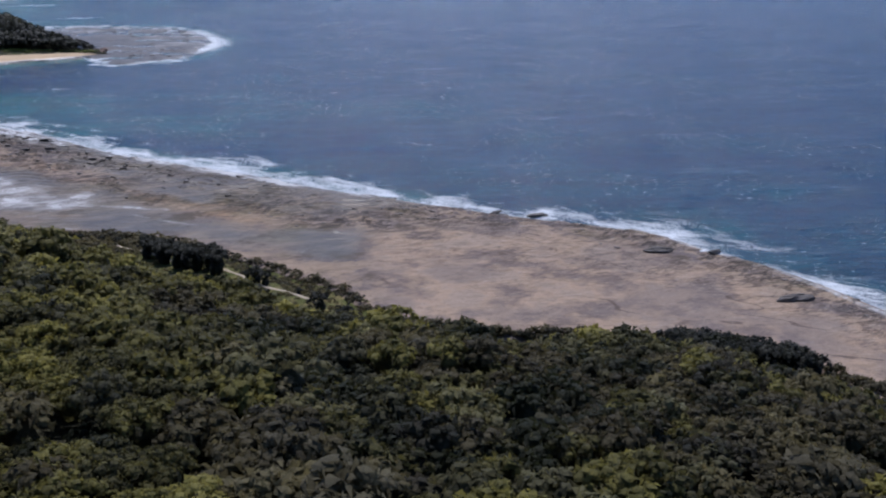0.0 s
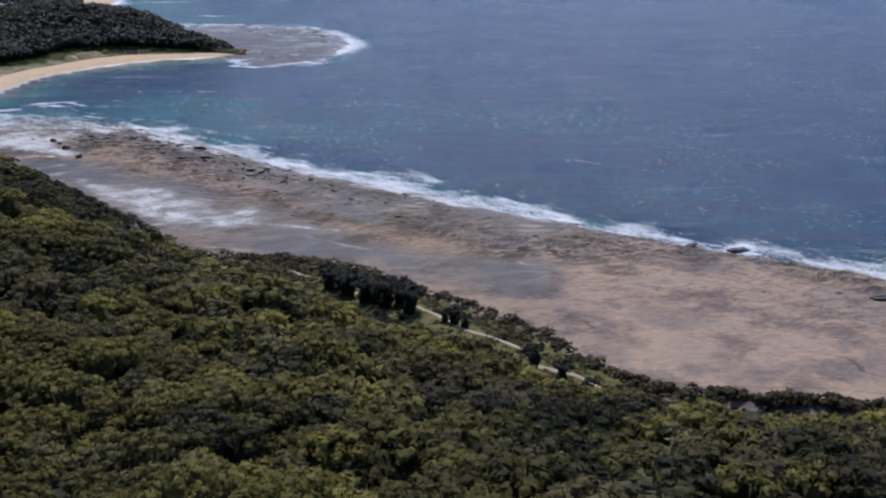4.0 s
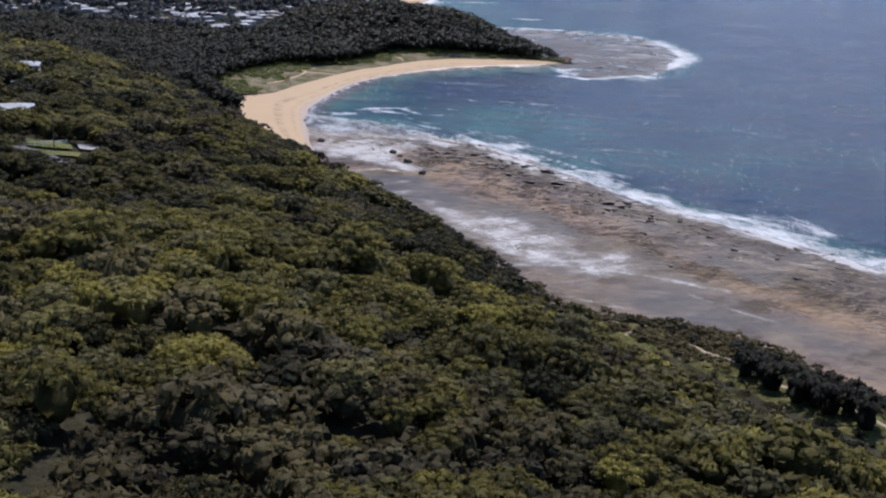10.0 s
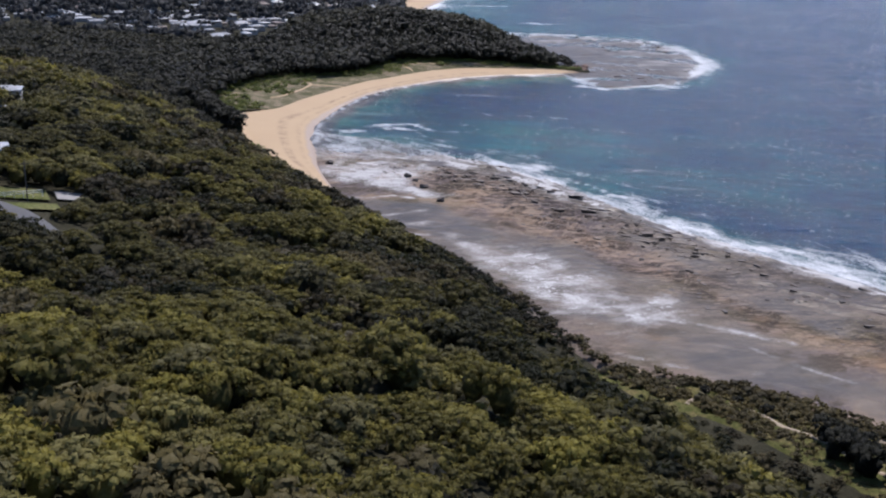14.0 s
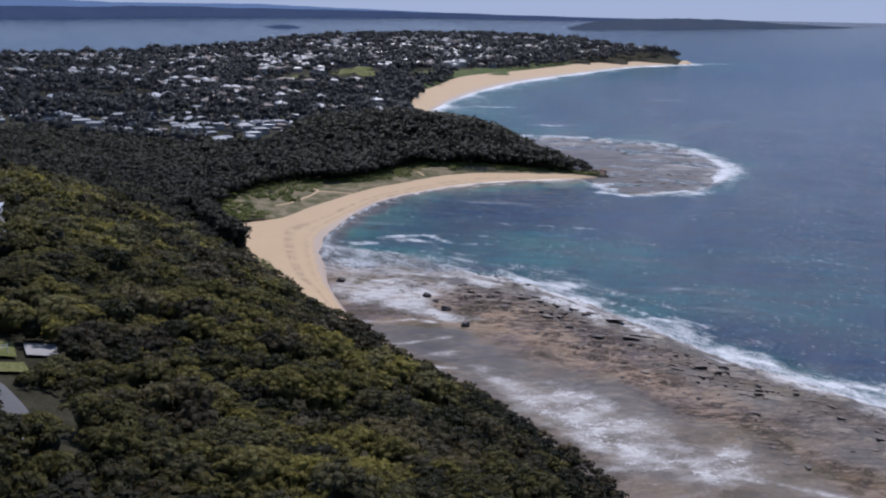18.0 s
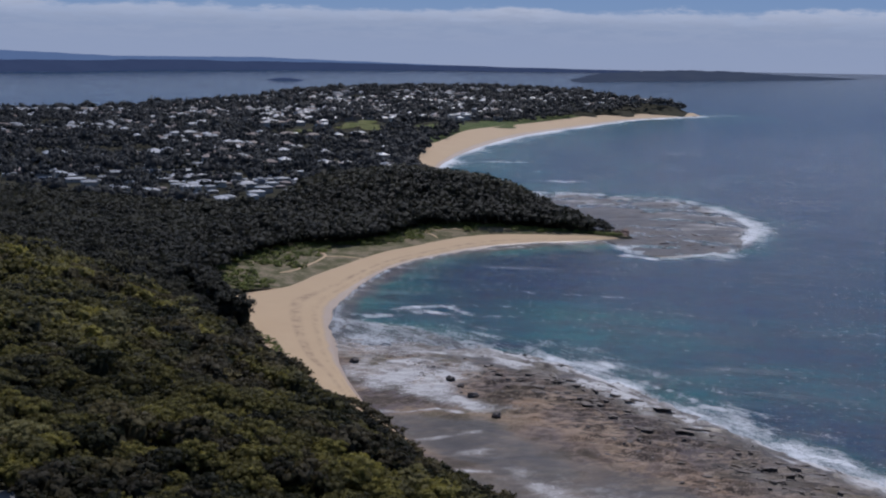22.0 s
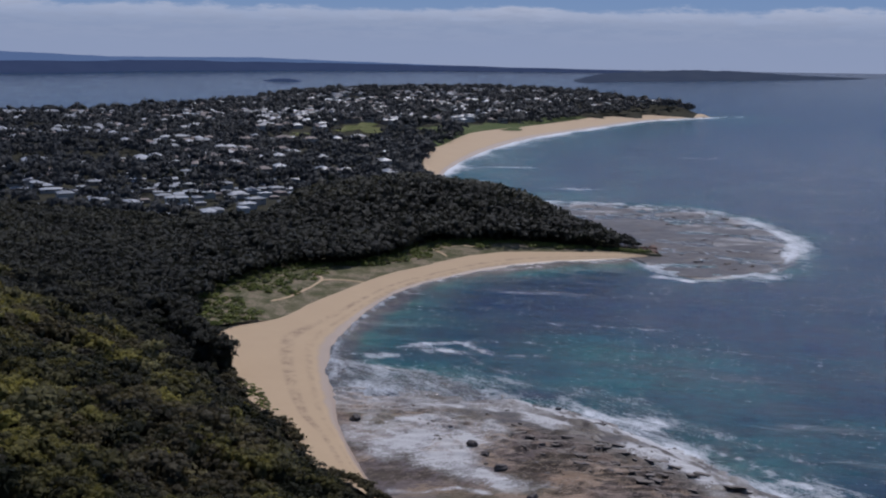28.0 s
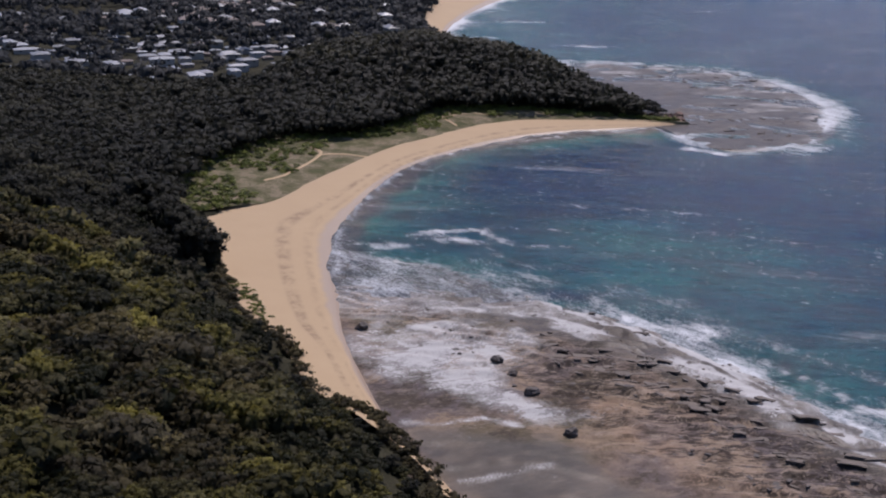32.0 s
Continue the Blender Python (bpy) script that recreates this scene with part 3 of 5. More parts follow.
for line, width, k in (([(229, 880), (228, 825), (216, 780), (200, 742)], 9.0, 0.95), ([(184, 712), (160, 690), (128, 672), (112, 684)], 6.0, 0.8), ([(84, 1010), (131, 1012), (171, 985), (206, 940)], 6.0, 0.75), ([(34, 452), (48, 418), (62, 399), (72, 378), (82, 358), (92, 340)], 3.2, 0.85), ([(74, 402), (88, 382), (98, 364), (104, 347)], 1.6, 0.75), ([(116, 312), (136, 296), (160, 272), (176, 236)], 3.6, 0.7),
                       ([(62, 432), (84, 414), (104, 388)], 3.0, 0.42), ([(-24, 520), (-10, 523), (0, 526), (11, 508)], 4.0, 0.8), ([(-48, 505), (-38, 503), (-28, 501)], 2.2, 0.7)):
    fo = np.maximum(fo, k * np.exp(-((line_distance(xn, yn, line) + 0.35 * warp) / width) ** 2) * (0.55 + 0.8 * fbm(xn, yn, 9.0, 3)))
on_head = inside(xn, yn, HEAD_REEF[::4])
fo = np.maximum(fo, np.where(on_head, HEAD_POOL + 0.2 * fbm(xn, yn, 25.0, 2), 0))
fo = np.maximum(fo, 0.8 * np.clip(2.1 * fbm(xn, yn, 48.0, 3) - 0.35, 0, 1) * np.exp(-((h2 - 1) / 12) ** 2))
fo = np.maximum(fo, (0.75 * np.exp(-(b2 / 13) ** 2) * (0.35 + 1.1 * fbm(xn, yn, 70.0, 3)) + 0.8 * (fbm(xn, yn, 60.0, 3) + 0.1) * np.exp(-(b2 / 55) ** 2)) * (yn > 1040))
for cx, cy, rx, ry, turn, k in ((-8, 512, 18, 4, -8, 0.58), (-32, 505, 12, 3, -6, 0.55), (22, 505, 22, 3, -4, 0.36), (10, 530, 34, 3, -5, 0.3),
                                (70, 560, 40, 3, -14, 0.36), (110, 520, 60, 2.5, -22, 0.36), (-30, 640, 16, 3, 40, 0.36), (40, 705, 22, 3, 25, 0.42),
                                (90, 728, 16, 3, 10, 0.4), (0, 470, 40, 14, -20, 0.44), (60, 440, 50, 10, -52, 0.36), (30, 1090, 40, 7, 10, 0.55),
                                (20, 1180, 22, 6, 0, 0.5), (300, 1500, 50, 16, -5, 0.36), (330, 1750, 50, 16, 4, 0.36), (110, 1120, 26, 12, 5, 0.5), (60, 1330, 50, 9, -5, 0.5), (640, 2650, 60, 10, 0, 0.5),
                                (760, 2700, 90, 12, 0, 0.45), (180, 1240, 24, 10, 0, 0.34), (200, 480, 30, 2.5, -38, 0.34), (260, 300, 26, 2, -40, 0.36)):
    fo = np.maximum(fo, 1.3 * k * blob(xn, yn, cx, cy, rx * 1.1, ry * 1.25, turn))
foam[near] = fo
sh = 0.75 * np.exp(-np.maximum(w - 4, 0) / 22) + 0.32 * np.exp(-w / 130)
sh = np.maximum(sh, 0.6 * (0.4 + 0.6 * smooth(130, 230, yn)) * np.exp(-np.maximum(np.where(reef_in, 0, e) - 4, 0) / 22))
sh = np.maximum(sh, 0.5 * np.exp(-h2 / 30))
sh = np.maximum(sh, 0.62 * np.exp(-b2 / 190) * (yn > 1040))
sh = np.maximum(sh, 0.48 * blob(xn, yn, 50, 490, 130, 75, -45))
sh = np.maximum(sh, (0.26 + 0.26 * smooth(300, 420, yn)) * np.exp(-np.maximum(np.where(reef_in, 0, e), 0) / 170))
# first patch darkens the water off the surf: swell shade and weed as colour
sh = sh - 0.3 * blob(xn, yn, 142, 330, 20, 50, 38) - 0.35 * blob(xn, yn, 30, 620, 55, 60) - 0.5 * blob(xn, yn, 24, 453, 11, 5, -20)
sh = np.where(on_head, 0.9, sh)
sh = np.where(reef_in & (e > 4), np.maximum(sh, 0.95), sh)
shoal[near] = np.clip(sh, 0, 1)
z = np.where(near, 1.3 * (fbm(0.4 * (0.97 * x - 0.24 * y) + 300, 0.24 * x + 0.97 * y + 700, 11.0, 3) - 0.5), 0.0) * (1 - smooth(900, 2500, y))
sunk = np.zeros(len(x))
sunk[near] = reef_in * smooth(3, 9, e) * (1 - smooth(432, 462, yn))
z = z - 1.6 * sunk
z = z + 0.45 * foam * (fbm(x, y, 6.0, 3) - 0.35) * smooth(0.4, 0.6, foam)
calm = np.maximum(0.75 * smooth(900, 3500, np.hypot(x, y)), smooth(1900, 2300, y) * (x < 430 - 0.05 * y))
me = mesh_of("sea", far(np.stack([x, y, z], 1)), grid_faces(len(gy), len(gx)), SEA, {"foam": foam, "shoal": shoal, "calm": calm})
tagged(new("sea", me), "blue-green ocean and lake with broken white surf", "water", kind="structure")

# land under the forest, the town and the dunes
gx, gy = axis(-360, 320, 9.0, -2900, 1200, 1.12), axis(-330, 1000, 9.0, -1200, 4100, 1.07)
X, Y = np.meshgrid(gx, gy)
x, y = X.ravel(), Y.ravel()
gz = ground(x, y)
back = inside(x, y, np.vstack([WATERLINE[::4], SAND_BACK[::-4]]))
dune_in = inside(x, y, np.vstack([SAND_BACK[95::4], WOOD_EDGE[::-4]]))
gz = np.where(back | dune_in, gz - 1.6, gz)
gz = np.where(inside(x, y, np.vstack([BEACH2_BACK, COVE2[::-1]])), np.minimum(gz - 3, 0.3), gz)
gd = scrub_depth(x, y)
gz = np.where((gd < 1) & (y < 400), np.minimum(gz, -1.5), gz)
me = mesh_of("ground", far(np.stack([x, y, gz], 1)), grid_faces(len(gy), len(gx)), FLOOR)
tagged(new("ground", me), "dark leaf-littered earth of the wooded coastal hills", "ground", kind="structure")


def strip(name, inner, outer, cols, height, mat, attrs, label, category, kind="structure"):
    """A sheet between two curves of equal length; height and attrs take x, y, and the share of the way across."""
    t = np.linspace(0, 1, cols)
    p = inner[:, None] * (1 - t)[None, :, None] + outer[:, None] * t[None, :, None]
    x, y, tt = p[..., 0].ravel(), p[..., 1].ravel(), np.tile(t, len(inner))
    me = mesh_of(name, far(np.stack([x, y, height(x, y, tt)], 1)), grid_faces(len(inner), cols), mat, attrs(x, y, tt))
    return tagged(new(name, me), label, category, kind=kind)


# the wave-cut rock platform
inner = spline(SCRUB_EDGE[:206] + np.array((-9.0, -8.0)), 760)
outer = spline(REEF_EDGE + np.array((7.0, 6.0)), 760)


def reef_beds(x, y, t):
    """Tilted beds: how far up each one lies, and how rugged the shelf is there."""
    k = 0.3 * x + 0.95 * y
    phase = k / 6.5 + 2.4 * fbm(x, y, 17.0, 3) + 1.6 * fbm(0.3 * x, y + 90, 30.0, 2)
    rugged = smooth(0.42, 0.58, fbm(x + 50, y, 11.0, 3)) * (0.22 + 0.78 * smooth(0.36, 0.55, t) * (1 - smooth(0.88, 0.97, t))) * (0.4 + 0.6 * smooth(60, 140, y))
    return phase - np.floor(phase), rugged


def zone(x, y, outline, soft):
    """1 inside an outline drawn smoothly through the given corners, falling to 0 over a soft, wandering edge."""
    ring = spline(list(outline) + [outline[0]], 60)[:-1]
    d = line_distance(x, y, np.vstack([ring, ring[:1]]))
    d = np.where(inside(x, y, ring), d, -d) + 1.3 * soft * (fbm(x, y, 2.2 * soft, 3) - 0.5)
    return smooth(-soft, soft, d)


LEDGES = [(18, 412), (48, 398), (74, 368), (98, 324), (122, 290), (140, 262), (124, 262), (98, 292), (76, 326), (54, 356), (32, 386), (12, 398)]


BEACH_PLAN = np.vstack([WATERLINE[::4], SAND_BACK[::-4]])


def reef_height(x, y, t):
    """Beds worn back into low ledges that face the land, sinking under the surf in the north."""
    up, rugged = reef_beds(x, y, t)
    z = 1.9 * (1 - t) ** 6 + 0.30 + (0.85 + 0.35 * smooth(270, 320, y)) * np.maximum(rugged, 0.95 * zone(x, y, LEDGES, 6) * smooth(0.3, 0.5, fbm(x * 0.4, y, 12.0, 3))) * np.where(up < 0.2, up / 0.2, (1 - up) / 0.8) + 0.5 * (fbm(x, y, 14.0, 3) - 0.5)
    z = z - 0.4 * blob(x, y, -5, 335, 22, 45, 30) - smooth(405, 470, y) * (0.8 + 0.5 * smooth(0.25, 0.6, t))
    z = z - 1.9 * smooth(306, 330, y) * (1 - smooth(0.1, 0.34, t)) - 2.5 * (1 - smooth(0.02, 0.09, t))
    shore = np.where(inside(x, y, BEACH_PLAN), line_distance(x, y, WATERLINE[::4]), 0)
    z = z - 2.2 * smooth(0.5, 4.5, shore)
    return np.where(t > 0.9, z - (t - 0.9) * 24, z)


WASH_SOUTH = [(20, 303), (33, 297), (52, 290), (60, 274), (74, 262), (76, 240), (92, 236), (94, 219), (74, 203), (60, 214), (46, 235), (40, 253), (28, 275)]
WASH_NORTH = [(-45, 404), (-43, 418), (-25, 427), (0, 428), (18, 408), (4, 389), (10, 373), (22, 364), (18, 357), (-3, 368), (-14, 377), (-26, 382), (-37, 392)]
FLAT_WET = [(-32, 374), (-20, 362), (0, 352), (16, 352), (30, 330), (46, 302), (34, 292), (8, 303), (-9, 328), (-22, 350)]
FLAT_GREY = [(86, 214), (104, 206), (126, 190), (142, 176), (160, 156), (184, 154), (194, 146), (178, 104), (158, 114), (140, 138), (110, 160), (84, 176), (66, 200)]
TAN_NORTH = [(16, 374), (34, 376), (52, 352), (72, 320), (92, 288), (104, 258), (86, 262), (62, 296), (42, 322), (28, 346)]
TAN_MID = [(108, 240), (124, 224), (136, 206), (150, 202), (162, 178), (152, 166), (138, 180), (124, 200), (110, 218)]
PALE_SOUTH = [(190, 142), (236, 146), (268, 122), (292, 70), (306, 0), (316, -60), (280, -60), (236, 0), (186, 36), (172, 62), (176, 104)]


def reef_attrs(x, y, t):
    e = line_distance(x, y, REEF_EDGE[::3])
    band = np.interp(y, [100, 180, 230, 300, 380, 430], [3, 7, 14, 20, 28, 46])
    along = 0.6 * x - 0.8 * y
    comb = fbm(along * 0.35, e * 1.6 + 200, 7.0, 4)
    surge = smooth(1.0, 0.15, e / band) * (0.10 + 0.9 * smooth(0.40, 0.66, comb))
    surge = surge + 0.5 * np.exp(-(e / 5) ** 2) * (0.4 + 1.0 * fbm(along, e + 50, 12.0, 3))
    patchy = fbm(x, y, 9.0, 4)
    wash = 0.58 * zone(x, y, WASH_SOUTH, 8) * (0.25 + 1.4 * patchy) + 0.8 * zone(x, y, WASH_NORTH, 6) * (0.3 + 1.1 * patchy)
    for line, width, k in (([(-22, 361), (-13, 359), (-3, 362), (6, 358)], 1.7, 0.75), ([(-8, 333), (2, 335), (12, 339)], 1.3, 0.72), ([(2, 300), (14, 301)], 1.6, 0.7),
                           ([(80, 219), (98, 213), (122, 199)], 2.5, 0.55), ([(70, 186), (86, 178)], 2.5, 0.45), ([(108, 196), (120, 180), (134, 168)], 1.6, 0.4)):
        wash = np.maximum(wash, k * np.exp(-(line_distance(x, y, line) / width) ** 2) * (0.5 + 1.0 * fbm(x, y, 4.0, 3)))
    wash = np.maximum(wash, 0.62 * blob(x, y, 10, 319, 6, 5) * (0.4 + 1.2 * fbm(x, y, 3.0, 3)))
    wash = np.maximum(wash, surge * smooth(60, 200, y) + 0.45 * surge * (1 - smooth(60, 200, y)))
    wash = np.maximum(wash, 0.62 * smooth(0.88, 0.93, t) * (0.45 + 0.9 * patchy))
    wash = np.maximum(wash, smooth(416, 436, y) * (0.18 + 0.62 * fbm(x * 0.5 + 70, y, 10.0, 4)))
    pale = 0.95 * zone(x, y, PALE_SOUTH, 14) + 0.55 * zone(x, y, TAN_NORTH, 6) + 0.4 * zone(x, y, TAN_MID, 7)
    ochre = 0.55 * zone(x, y, TAN_MID, 7) * (0.3 + 1.2 * fbm(x + 30, y, 14.0, 3)) + 0.35 * blob(x, y, 205, 92, 22, 30, 30) + 0.3 * blob(x, y, 180, 60, 12, 22, 20)
    ochre = ochre + 0.6 * blob(x, y, 88, 196, 9, 15, 40)
    ochre = ochre + 0.45 * zone(x, y, TAN_NORTH, 6) * (0.1 + 1.2 * fbm(x + 90, y, 13.0, 3))
    wet = np.maximum(0.95 * zone(x, y, FLAT_WET, 10), 0.85 * zone(x, y, FLAT_GREY, 15) * (0.55 + 0.7 * fbm(x, y, 25.0, 3)))
    wet = np.maximum(wet, 0.75 * smooth(1.3, 0.4, e / band) * smooth(90, 190, y))
    wet = np.maximum(wet, 0.7 * zone(x, y, WASH_SOUTH, 9))
    wet = np.maximum(wet, (0.58 + 0.5 * (fbm(x + 15, y, 28.0, 3) - 0.4)) * smooth(140, 190, y) * (1 - smooth(300, 345, y)) * (1 - 0.8 * zone(x, y, TAN_MID, 8)) * (1 - 0.5 * zone(x, y, TAN_NORTH, 8)))
    calm = np.maximum(np.maximum(zone(x, y, FLAT_WET, 5), zone(x, y, FLAT_GREY, 6)), zone(x, y, WASH_SOUTH, 5))
    ledge = (0.25 + 0.75 * smooth(0.40, 0.6, t)) * (1 - 0.9 * calm) * (1 - 0.6 * zone(x, y, PALE_SOUTH, 9))
    return {"foam": wash, "pale": pale, "ochre": ochre, "wet": wet, "ledge": ledge}


strip("rock_platform", inner, outer, 150, reef_height, REEF, reef_attrs, "tan and grey tidal rock shelf with pools and white wash", "rock shelf")

# reef round the wooded headland
core = np.array([(92, 790)] * 160, float) + (HEAD_REEF - np.array((120, 830))) * 0.12
def head_attrs(x, y, t):
    east = smooth(150, 205, x)
    rim = smooth(0.72, 1.0, t) * np.maximum(east, 0.45) * (0.3 + 1.1 * fbm(x, y, 32.0, 3))
    comb = smooth(0.46, 0.66, fbm(x * 0.35, y * 1.2, 14.0, 4))
    # the pale share paints in sky reflected by the water film
    return {"foam": 0.12 * t + 0.52 * comb * smooth(0.2, 0.7, t) + 0.66 * rim, "pale": 0.3 + 0.3 * fbm(x, y, 60.0, 2), "ochre": 0.45 * blob(x, y, 118, 985, 45, 18),
            "wet": 0.62 + 0.4 * fbm(x, y, 30.0, 3), "ledge": 1.0 + 0 * t}


strip("headland_reef", core, HEAD_REEF, 46, lambda x, y, t: 0.75 - 0.85 * t + 1.7 * (fbm(x * 0.6, y * 0.6, 9.0, 4) - 0.5) - np.where(t > 0.94, 1.0, 0), REEF, head_attrs,
      "grey wave-washed rock reef round the headland", "rock shelf")

# beaches
strip("beach", SAND_BACK, WATERLINE, 40, lambda x, y, t: (1.3 + 0.7 * smooth(340, 385, y)) * (1 - t) ** 0.8 + 0.45 + 0.35 * smooth(380, 340, y) - 1.1 * t ** 18 + 0.2 * (fbm(x, y, 8.0, 3) - 0.5), SAND,
      lambda x, y, t: {"wet": smooth(0.72, 1.0, t), "wrack": np.exp(-((t - 0.62) / 0.07) ** 2) + 0.7 * np.exp(-((t - 0.8) / 0.05) ** 2) + 1.6 * np.exp(-((t - 0.88) / 0.07) ** 2) * smooth(575, 605, y) * (1 - smooth(690, 725, y)), "foam": 0.62 * smooth(0.95, 1, t)},
      "crescent beach of pale orange sand with tide marks", "beach")
strip("far_beach", spline(BEACH2_BACK, 160), spline(COVE2[1:], 160) + np.array((6, 0)), 14, lambda x, y, t: 6.0 * (1 - t) ** 0.8 + 0.05, SAND,
      lambda x, y, t: {"wet": smooth(0.6, 1.0, t), "wrack": 0 * t, "foam": 0.55 * smooth(0.85, 1, t)},
      "long curved sandy beach by the town", "beach")
far_back = spline(BEACH2_BACK[3:7], 120)
strip("far_dune", far_back + np.array((-62.0, 18.0)) * np.linspace(0.5, 1.0, 120)[:, None], far_back + np.array((5.0, -3.0)), 12, lambda x, y, t: np.maximum(ground(x, y), 2.0) * (1 - t) + 5.2 * t + 3.2 * np.sin(math.pi * t) * (0.6 + 0.8 * fbm(x, y, 40.0, 3)), PARK,
      lambda x, y, t: {}, "olive scrub and grass on the dune behind the far beach", "dune")
# dune grass between the sand and the wood
grass_in, grass_out = spline(WOOD_EDGE + np.array((-6.0, 4.0)), 160), spline(SAND_BACK[92:] + np.array((4.5, -3.0)), 160)
dune = strip("dune", grass_in, grass_out, 30, lambda x, y, t: np.maximum(ground(x, y) + 0.25, 2.35) * (1 - smooth(0.55, 1.0, t)) + 2.35 * smooth(0.55, 1.0, t) - 1.6 * smooth(0.9, 1.0, t) + 0.5 * (fbm(x, y, 7.0, 3) - 0.4) * np.sin(math.pi * t), GRASS,
      lambda x, y, t: {}, "low dune of green and straw-coloured grass", "dune")

dune_bed = np.array([v.co for v in dune.data.vertices])

# the sandy track and the grassy slope that it crosses
TRACK_LINE = spline([(72, 176), (78, 168), (86, 161), (95, 152), (103, 140), (116, 120), (129, 96), (135, 83), (142, 67), (147, 57), (153, 47), (162, 38), (170, 28), (177, 16)], 160)
slope_in = TRACK_LINE + np.array((-14.0, -9.0))
slope_out = spline(SCRUB_EDGE[np.argmin(np.hypot(*(SCRUB_EDGE - (200, 24)).T)):np.argmin(np.hypot(*(SCRUB_EDGE - (66, 184)).T))][::-1] + np.array((2.0, 2.0)), 160)
SLOPE = earth_material("slope_grass", (0.066, 0.072, 0.020), (0.105, 0.102, 0.034), (0.155, 0.125, 0.055), 6.0)
strip("grassy_slope", slope_in, slope_out, 40, lambda x, y, t: np.maximum(ground(x, y) + 0.3 - 1.6 * (1 - smooth(0.0, 0.16, t)), 1.0 + 1.5 * (1 - t)) + 0.5 * (fbm(x, y, 5.0, 3) - 0.5) - 4.0 * blob(x, y, 186, 16, 13, 14), SLOPE,
      lambda x, y, t: {}, "olive grassy slope above the rock shelf", "slope")


def ribbon(name, line, width, lift, mat, label, category, n=120, bed=None):
    """A path that follows the ground, of slightly uneven width."""
    p = spline(line, n)
    d = np.gradient(p, axis=0)
    side = np.stack([-d[:, 1], d[:, 0]], 1) / np.hypot(*d.T)[:, None]
    w = width * (0.42 + 0.22 * fbm(p[:, 0], p[:, 1], 9.0, 3))[:, None]
    rows = [(p + side * w * k, -0.35 * (abs(k) == 1)) for k in (-1.0, -0.6, 0.0, 0.6, 1.0)]
    if bed is None:
        v = np.vstack([np.column_stack([q, np.maximum(ground(q[:, 0], q[:, 1]), 1.0) + 0.5 * (fbm(q[:, 0], q[:, 1], 5.0, 3) - 0.5) + lift + sink]) for q, sink in rows])
    else:
        v = np.vstack([np.column_stack([q, bed[np.argmin(np.hypot(q[:, :1] - bed[:, 0], q[:, 1:] - bed[:, 1]), 1), 2] + lift + sink]) for q, sink in rows])
    return tagged(new(name, mesh_of(name, v, grid_faces(5, n), mat)), label, category, kind="structure")


ribbon("track", TRACK_LINE[::8] + 0.9 * np.sin(np.arange(20) * 2.3)[:, None], 1.9, 0.52, TRACK, "narrow pale sandy walking track", "track", 200)
for line in ([(112, 150), (120, 140), (128, 133)], [(140, 118), (147, 108), (152, 100)], [(92, 166), (88, 160), (82, 152)]):
    ribbon("side_track", line, 1.5, 0.5, TRACK, "short sandy side track down to the rocks", "track", 30)
for line in ([(-74, 640), (-62, 645), (-45, 640), (-38, 650)], [(-92, 585), (-84, 600), (-74, 640), (-80, 655)], [(-20, 742), (-16, 735), (-8, 722)], [(-16, 738), (0, 748), (14, 745)]):
    ribbon("dune_track", line, 2.0, 0.16, SAND, "sandy footpath through the dune grass", "track", 40, dune_bed)

